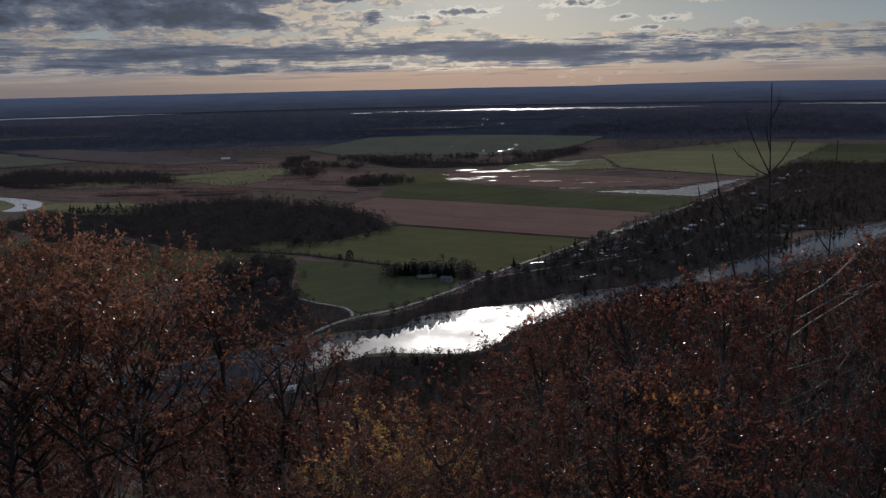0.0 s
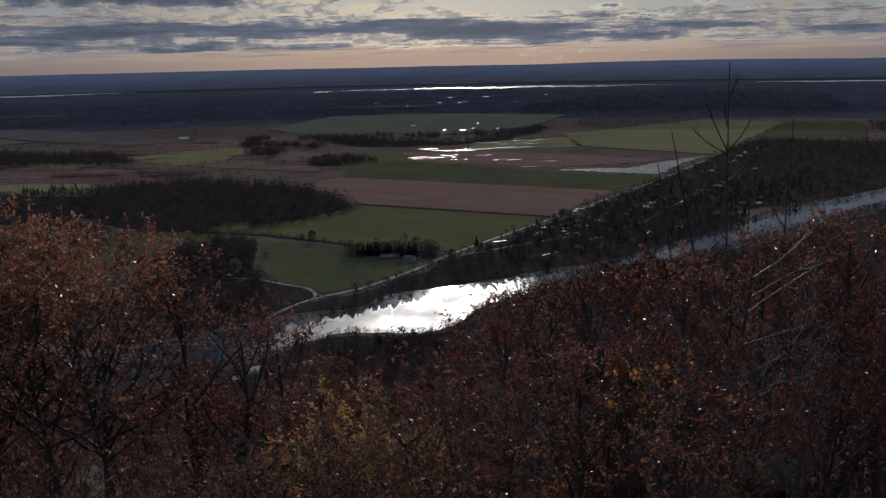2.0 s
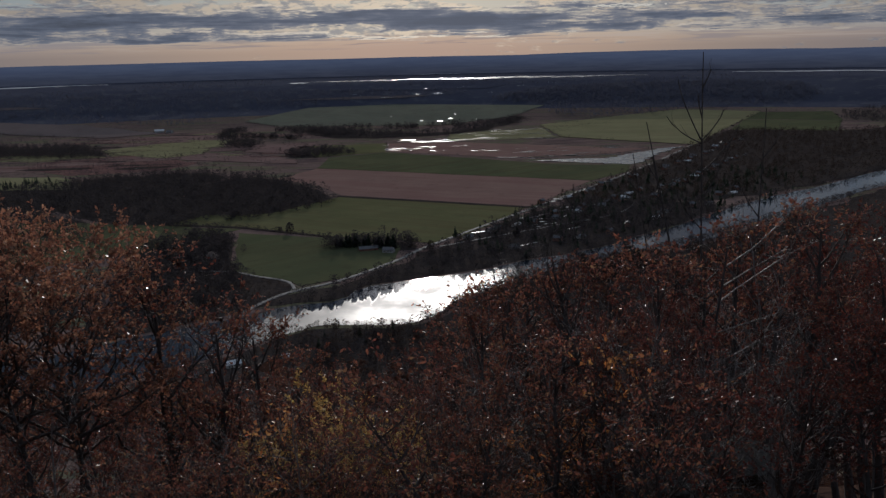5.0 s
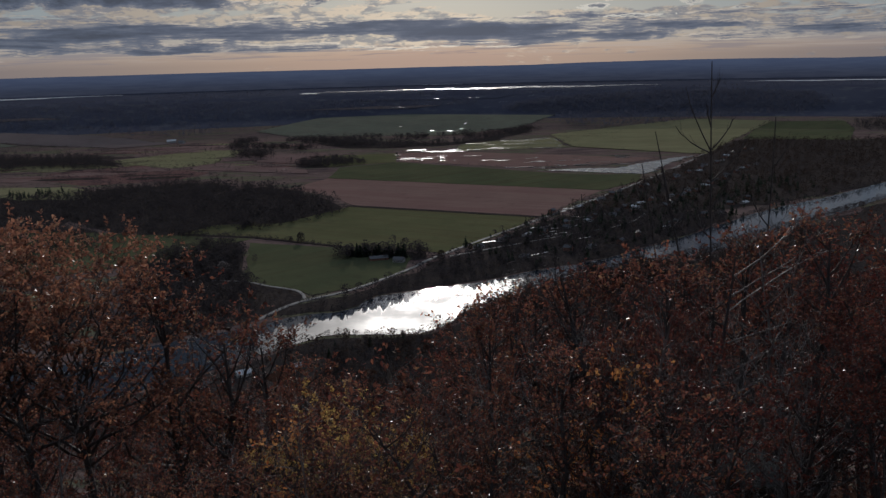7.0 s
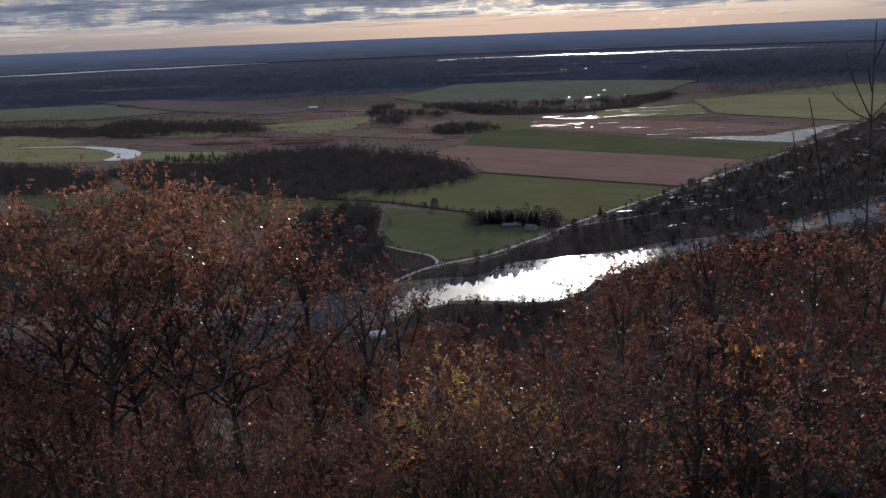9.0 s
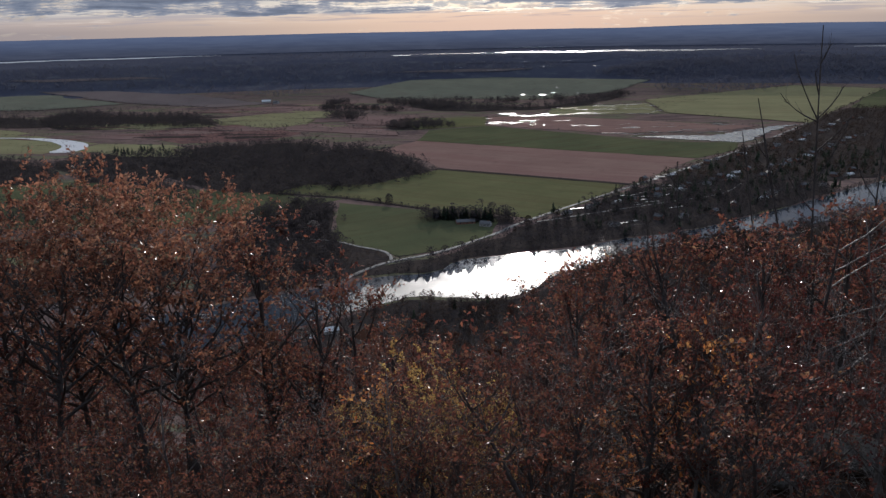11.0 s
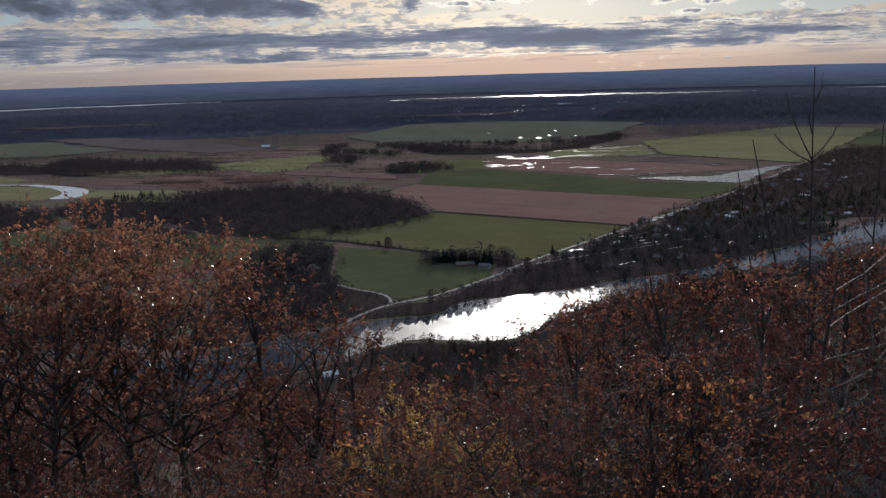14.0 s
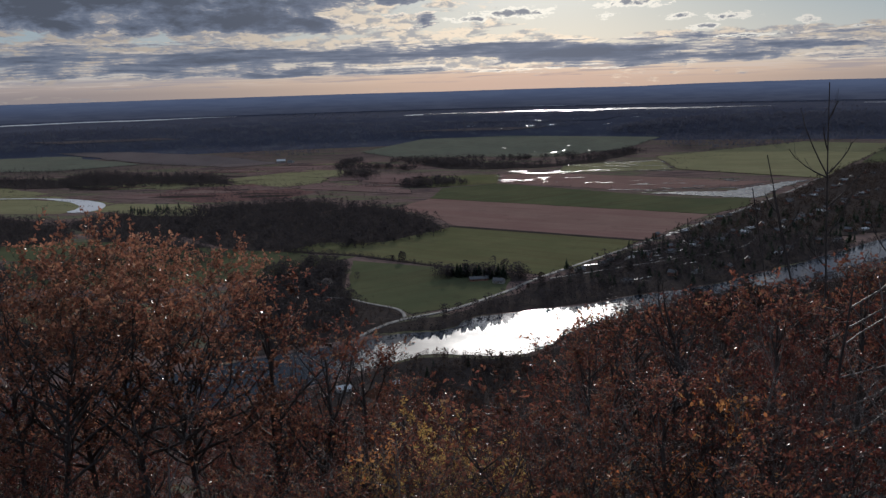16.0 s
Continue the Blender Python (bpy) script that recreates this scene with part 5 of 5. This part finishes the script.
OAK2 = model(7.5, "oak_tree", "young oak with wine-red withered leaves on the slope", 102, 7.5, 2.4, 0.30, 18, M_WINE, tuft=9, leaf=0.078, stem=0.011, twigs=4)
OAK3 = model(6.5, "oak_tree", "small oak with brown withered leaves on the slope", 103, 6.5, 2.2, 0.18, 18, M_BROWNLEAF, tuft=9, leaf=0.076, stem=0.011, twigs=4)
GOLD = model(5.5, "birch_tree", "small tree with yellow-brown autumn leaves", 104, 5.5, 1.7, 0.18, 17, M_GOLD, tuft=12, leaf=0.082, tips=0.6, bareness=0.45, group="small trees on the slope")
THIN = model(7.0, "oak_tree", "half-bare slender oak with few rusty leaves", 105, 7.0, 1.9, 0.30, 15, M_BROWNLEAF, tuft=7, leaf=0.082, bareness=0.25)
BARE = model(7.0, "bare_tree", "leafless grey tree with fine twigs on the slope", 106, 7.0, 2.0, 0.30, 16, M_RUST, bareness=1.0, twigs=3, group="bare trees on the slope")
SHRUB = model(3.2, "shrub", "low shrub with brown-red autumn leaves", 107, 3.2, 1.4, 0.06, 14, M_BROWNLEAF, tuft=6, leaf=0.055, category="shrub", group="shrubs on the slope")
DEAD = model(6.0, "dead_tree", "pale dead tree with broken bare branches", 109, 6.0, 2.2, 0.15, 9, M_RUST, bareness=1.0, wood_mat=M_DEADWOOD, stem=0.008, group="dead trees on the slope")
FLAME = model(2.6, "shrub", "small shrub with a few bright orange leaves", 108, 2.6, 0.7, 0.35, 5, M_FLAME, tuft=6, leaf=0.06, tips=0.8, bareness=0.7, category="shrub", group="orange shrubs on the slope")
for tree, az, d, top in ((FLAME, -11.5, 12.5, -25.5), (OAK, 25.0, 15.5, -7.5), (OAK2, -24, 21, -13), (OAK3, 0, 19, -21), (GOLD, 5.5, 17, -21.5), (THIN, 12, 17, -15.5), (BARE, 17.5, 19, -17), (SHRUB, -4, 12.5, -24), (DEAD, -19, 15, -13.5)):
    spot = bearing(az, d)
    size = (EYE + d * math.tan(radians(top)) - spot[2]) / tree["tall"]
    tree.matrix_world = pose(*spot, 0, 0, az * 7)
    tree.scale = (size, size, size)


LEANING = (-7.5, 9.0)


def slope_trees():
    rng = random.Random(77)
    # the tall crowns on one hand, and the ones that stand out singly
    for m, az, d, top, turn in ((OAK, 29.5, 14.5, -7.8, 40), (OAK, 32.5, 15.5, -7.6, 120), (OAK, 27.2, 17.0, -7.8, 280), (OAK, 20.8, 17.5, -9.6, 330), (OAK, 21.5, 16.0, -8.0, 200), (OAK2, 33.5, 16, -9.5, 300), (THIN, 14.6, 17.0, -12.5, 10), (THIN, 9.7, 20.0, -16.2, 90),
                                (BARE, 15.5, 18, -17.0, 70), (THIN, 6.8, 20, -19.5, 220), (GOLD, 4.6, 13.6, -23.4, 15), (GOLD, 2.0, 14.2, -24.2, 95), (GOLD, 7.6, 14.0, -24.4, 205), (GOLD, -0.6, 15.0, -23.8, 300), (FLAME, -14.5, 12.8, -26.0, 50), (FLAME, -17.2, 12.4, -26.8, 140), (FLAME, -8.2, 13.5, -24.6, 260),
                                (BARE, -29, 13.5, -8.6, 30), (BARE, -26.5, 16, -10.6, 130), (BARE, -17.5, 17, -11.5, 250), (BARE, -7.4, 21.0, -14.6, 140), (BARE, -2.5, 22.0, -17.6, 20), (DEAD, -25.5, 14.5, -9.2, 60), (DEAD, -13.5, 16.0, -16.0, 160), (DEAD, -22.5, 12.5, -19.0, 250), (DEAD, -6.0, 14.5, -21.5, 310), (DEAD, -16.5, 12.0, -21.0, 45), (DEAD, -10.0, 12.5, -23.0, 130), (DEAD, -27.5, 12.0, -16.5, 200), (DEAD, -20.5, 11.5, -24.0, 280), (DEAD, 2.5, 13.0, -24.5, 90), (DEAD, 10.5, 14.0, -21.0, 215), (DEAD, 22.0, 13.0, -19.0, 330),
                                (THIN, -28.5, 15.0, -9.2, 75), (THIN, -23.5, 17.0, -10.8, 165), (THIN, -19.5, 18.0, -12.4, 20), (THIN, -15.0, 19.0, -13.4, 120), (THIN, -10.5, 19.0, -14.8, 250), (THIN, -7.8, 18.0, -16.0, 330)):
        put(m, az, d, top, turn)
    for a, top in ((-7.2, -26.5), (-15.6, -28.2), (-14.2, -20.8), (-12.0, -24.0), (-10.3, -27.9), (-23.8, -26.1), (-15.4, -18.0), (10.0, -22.6)):
        put(FLAME, a, 12.6, top, a * 31)
    # more pale dead trees, added for the light lines of glinting twigs
    for i in range(20):
        a = -30 + 46 * (i + rng.random()) / 20
        put(DEAD, a, rng.uniform(11.5, 14.5), -19.0 - rng.uniform(0, 6.5) + 0.18 * abs(min(0, a)), rng.uniform(0, 360))
    line = [(40, -16.5), (30, -17.2), (20, -19.0), (13, -19.8), (7, -20.6), (0, -20.4), (-3, -18.4), (-6, -16.4), (-9, -14.9), (-13, -13.7), (-18, -12.8), (-23, -11.4), (-28, -9.7), (-40, -8.5)]
    models = (OAK2, OAK2, OAK3, THIN, OAK3, OAK2, OAK3, BARE)
    for d, gap in ((10.5, 5.5), (13.0, 6.0), (17.0, 5.2), (21.5, 4.4), (27.0, 5.0), (34.0, 3.6)):
        az = 42.0
        while az > -42:
            a = az + rng.uniform(-1.6, 1.6)
            dd = d * rng.uniform(0.88, 1.12)
            top = next(t0 + (t1 - t0) * (a0 - a) / (a0 - a1) for (a0, t0), (a1, t1) in zip(line, line[1:]) if a0 >= a >= a1) if -40 < a < 40 else -16
            top -= rng.uniform(0.0, 2.2 if dd < 30 else 0.9) + max(0.0, 17 - dd) * 0.7
            m = rng.choice(models)
            if 1 < a < 9 and dd < 24 and rng.random() < 0.5:
                m = GOLD
            if a < -7:
                m = rng.choice((OAK2, OAK2, OAK2, OAK2, OAK3, OAK2, THIN))
            if a > 9:
                m = rng.choice((OAK2, OAK3, THIN, OAK2))
            x, y, z = bearing(a, dd)
            tall = EYE + dd * math.tan(radians(top)) - z
            if tall > 1.6:
                copy_sized(SHRUB if tall < 3.4 else m, x, y, z, tall / (3.2 if tall < 3.4 else m["tall"]), rng.uniform(0, 360), rng.uniform(-5, 5))
            az -= gap * rng.uniform(0.8, 1.2)


slope_trees()
# a leaning trunk close by, bare but for its top
grow_tree("leaning_oak", "dark leaning oak trunk with bare crooked limbs", 131, 3.7, 0.8, 0.62, 8, M_BROWNLEAF, tuft=5, leaf=0.07, lean=(-0.62, 0.05), at=bearing(*LEANING), bareness=0.5, stem=0.012, tips=0.5)


# ---- bare saplings that stand up against the valley ----
def sapling(seed, az, d, top, slant, forks, label):
    x, y, z = bearing(az, d)
    tall = EYE + d * math.tan(radians(top)) - z
    tree = thing("bare_sapling", label, "sapling", "bare saplings on the slope", (x, y, z))
    rng = random.Random(seed)
    stem = Growth()
    spine = bend(rng, Vector((0, 0, -0.3)), Vector((slant, 0, 1)), tall + 0.3, 12, 0.012, 0.004)
    stem.tube(spine, 0.052, 0.009 * d / 18, 6)
    part("trunk", fast_mesh("trunk", stem.v, stem.f, M_BARK, True), tree)
    stretch = d / 18
    for below, out, rise in forks:
        below, out, rise = below * stretch, out * stretch, rise * stretch
        p, w = along(spine, 1 - below / (tall + 0.3))
        end = p + Vector((out, rng.uniform(-0.2, 0.2), rise))
        knee = p.lerp(end, 0.5) + Vector((out * 0.07, 0, -abs(out) * 0.07))
        arm = [p, p.lerp(knee, 0.55) + Vector((0, 0, -0.02)), knee, knee.lerp(end, 0.55) + Vector((out * 0.05, 0, 0)), end]
        limb = Growth()
        limb.tube(arm, 0.016 * stretch, 0.007 * stretch, 5)
        bough = part("branch", fast_mesh("branch", limb.v, limb.f, M_BARK, True), tree)
        for _ in range(5):
            q, w = along(arm, rng.uniform(0.3, 0.95))
            twig = Growth()
            twig.tube(bend(rng, q, w + Vector((rng.gauss(0, 0.5), rng.gauss(0, 0.5), rng.gauss(0.3, 0.3))), rng.uniform(0.15, 0.45), 2, 0.1, 0.05), 0.007, 0.003, 3)
            part("twig", fast_mesh("twig", twig.v, twig.f, M_BARK, True), bough)
    return tree


sapling(1, -22.7, 25.0, -0.45, -0.05, [(1.82, -0.72, 0.56), (1.78, -0.52, 1.25), (1.75, 0.44, 0.60), (1.3, -0.13, 0.45), (3.0, 0.50, 1.2), (3.6, -0.6, 0.9), (0.7, 0.12, 0.35), (2.4, 0.75, 0.9), (4.4, 0.8, 1.1), (5.2, -0.9, 1.0)],
        "thin leafless sapling with a whorl of upswept branches")
sapling(2, -22.9, 27.0, -4.3, -0.15, [(1.2, -0.25, 0.4), (1.6, 0.3, 0.5), (4.0, 0.5, 0.8)], "straight leafless sapling stem on the slope")
sapling(3, -24.2, 27.0, -6.2, -0.25, [(0.9, -0.3, 0.35), (1.3, 0.25, 0.3), (5.0, 0.6, 0.5)], "slanting leafless sapling stem on the slope")
sapling(4, -22.2, 27.0, -6.3, -0.23, [(0.8, -0.2, 0.3), (2.6, 0.35, 0.45)], "slanting short leafless sapling on the slope")
sapling(5, -15.3, 26.0, -8.9, -0.04, [(0.5, -0.2, 0.3), (0.9, 0.25, 0.35)], "short leafless sapling on the slope")
sapling(6, -24.6, 25.5, -4.0, 0.03, [(1.0, 0.3, 0.5), (2.2, -0.35, 0.6)], "thin crooked leafless sapling on the slope")


def dead_oak():
    """A dead tree whose limbs, coloured pale as if sunlit, all sweep up to one side."""
    x, y, z = bearing(-21.0, 14.0)
    tree = thing("dead_oak", "dead tree with limbs coloured pale as if sunlit, swept to one side", "tree", "", (x, y, z))
    rng = random.Random(15)
    stem = Growth()
    spine = bend(rng, Vector((0, 0, -0.3)), Vector((0.25, 0, 1)), 4.7, 8, 0.06, 0.0)
    stem.tube(spine, 0.05, 0.014, 6)
    part("trunk", fast_mesh("trunk", stem.v, stem.f, M_BARK, True), tree)
    for at, length, rise in ((0.93, 1.6, 0.75), (0.86, 1.2, 0.6), (0.8, 1.9, 0.7), (0.68, 1.2, 0.5), (0.55, 1.5, 0.66), (0.45, 1.2, 0.4)):
        p, w = along(spine, at)
        limb = Growth()
        arm = bend(rng, p, Vector((1, rng.uniform(-0.3, 0.3), rise)), length, 6, 0.06, 0.02)
        limb.tube(arm, 0.014, 0.006, 5)
        bough = part("branch", fast_mesh("branch", limb.v, limb.f, M_DEADWOOD, True), tree)
        for _ in range(3):
            q, w = along(arm, rng.uniform(0.3, 0.95))
            twig = Growth()
            twig.tube(bend(rng, q, w + Vector((rng.gauss(0, 0.4), rng.gauss(0, 0.4), rng.gauss(0, 0.4))), rng.uniform(0.2, 0.6), 2, 0.15, 0.05), 0.008, 0.004, 3)
            part("twig", fast_mesh("twig", twig.v, twig.f, M_DEADWOOD, True), bough)


dead_oak()


# ---- boulders on the hump ----
def boulder(seed, x, y, size, flat, label):
    rng = random.Random(seed)
    bm = bmesh.new()
    bmesh.ops.create_icosphere(bm, subdivisions=4, radius=1.0)
    shift = Vector((rng.uniform(-9, 9), rng.uniform(-9, 9), seed))
    for v in bm.verts:
        p = v.co.copy()
        k = 1 + 0.35 * noise.noise(p * 0.9 + shift) + 0.14 * noise.noise(p * 2.4 + shift) + 0.05 * noise.noise(p * 7 + shift)
        v.co = Vector((p.x * size * k * 1.35, p.y * size * k, p.z * size * flat * k))
        step = size * 0.22
        v.co.z = v.co.z * 0.6 + 0.4 * round(v.co.z / step) * step
    ob = new("boulder", from_bm("boulder", bm, M_ROCK))
    ob.matrix_world = pose(x, y, slope_z(x, y) + size * flat * 0.35, rng.uniform(-8, 8), rng.uniform(-8, 8), rng.uniform(0, 360))
    tagged(ob, label, "boulder", "boulders on the slope")


boulder(3, 5.1, 13.0, 0.36, 0.7, "rounded grey boulder on the leaf-strewn slope")
boulder(5, 6.3, 13.3, 0.5, 0.45, "long flat grey rock ledge on the slope")
boulder(8, 7.4, 13.9, 0.36, 0.6, "grey lichen-spotted boulder among the oaks")
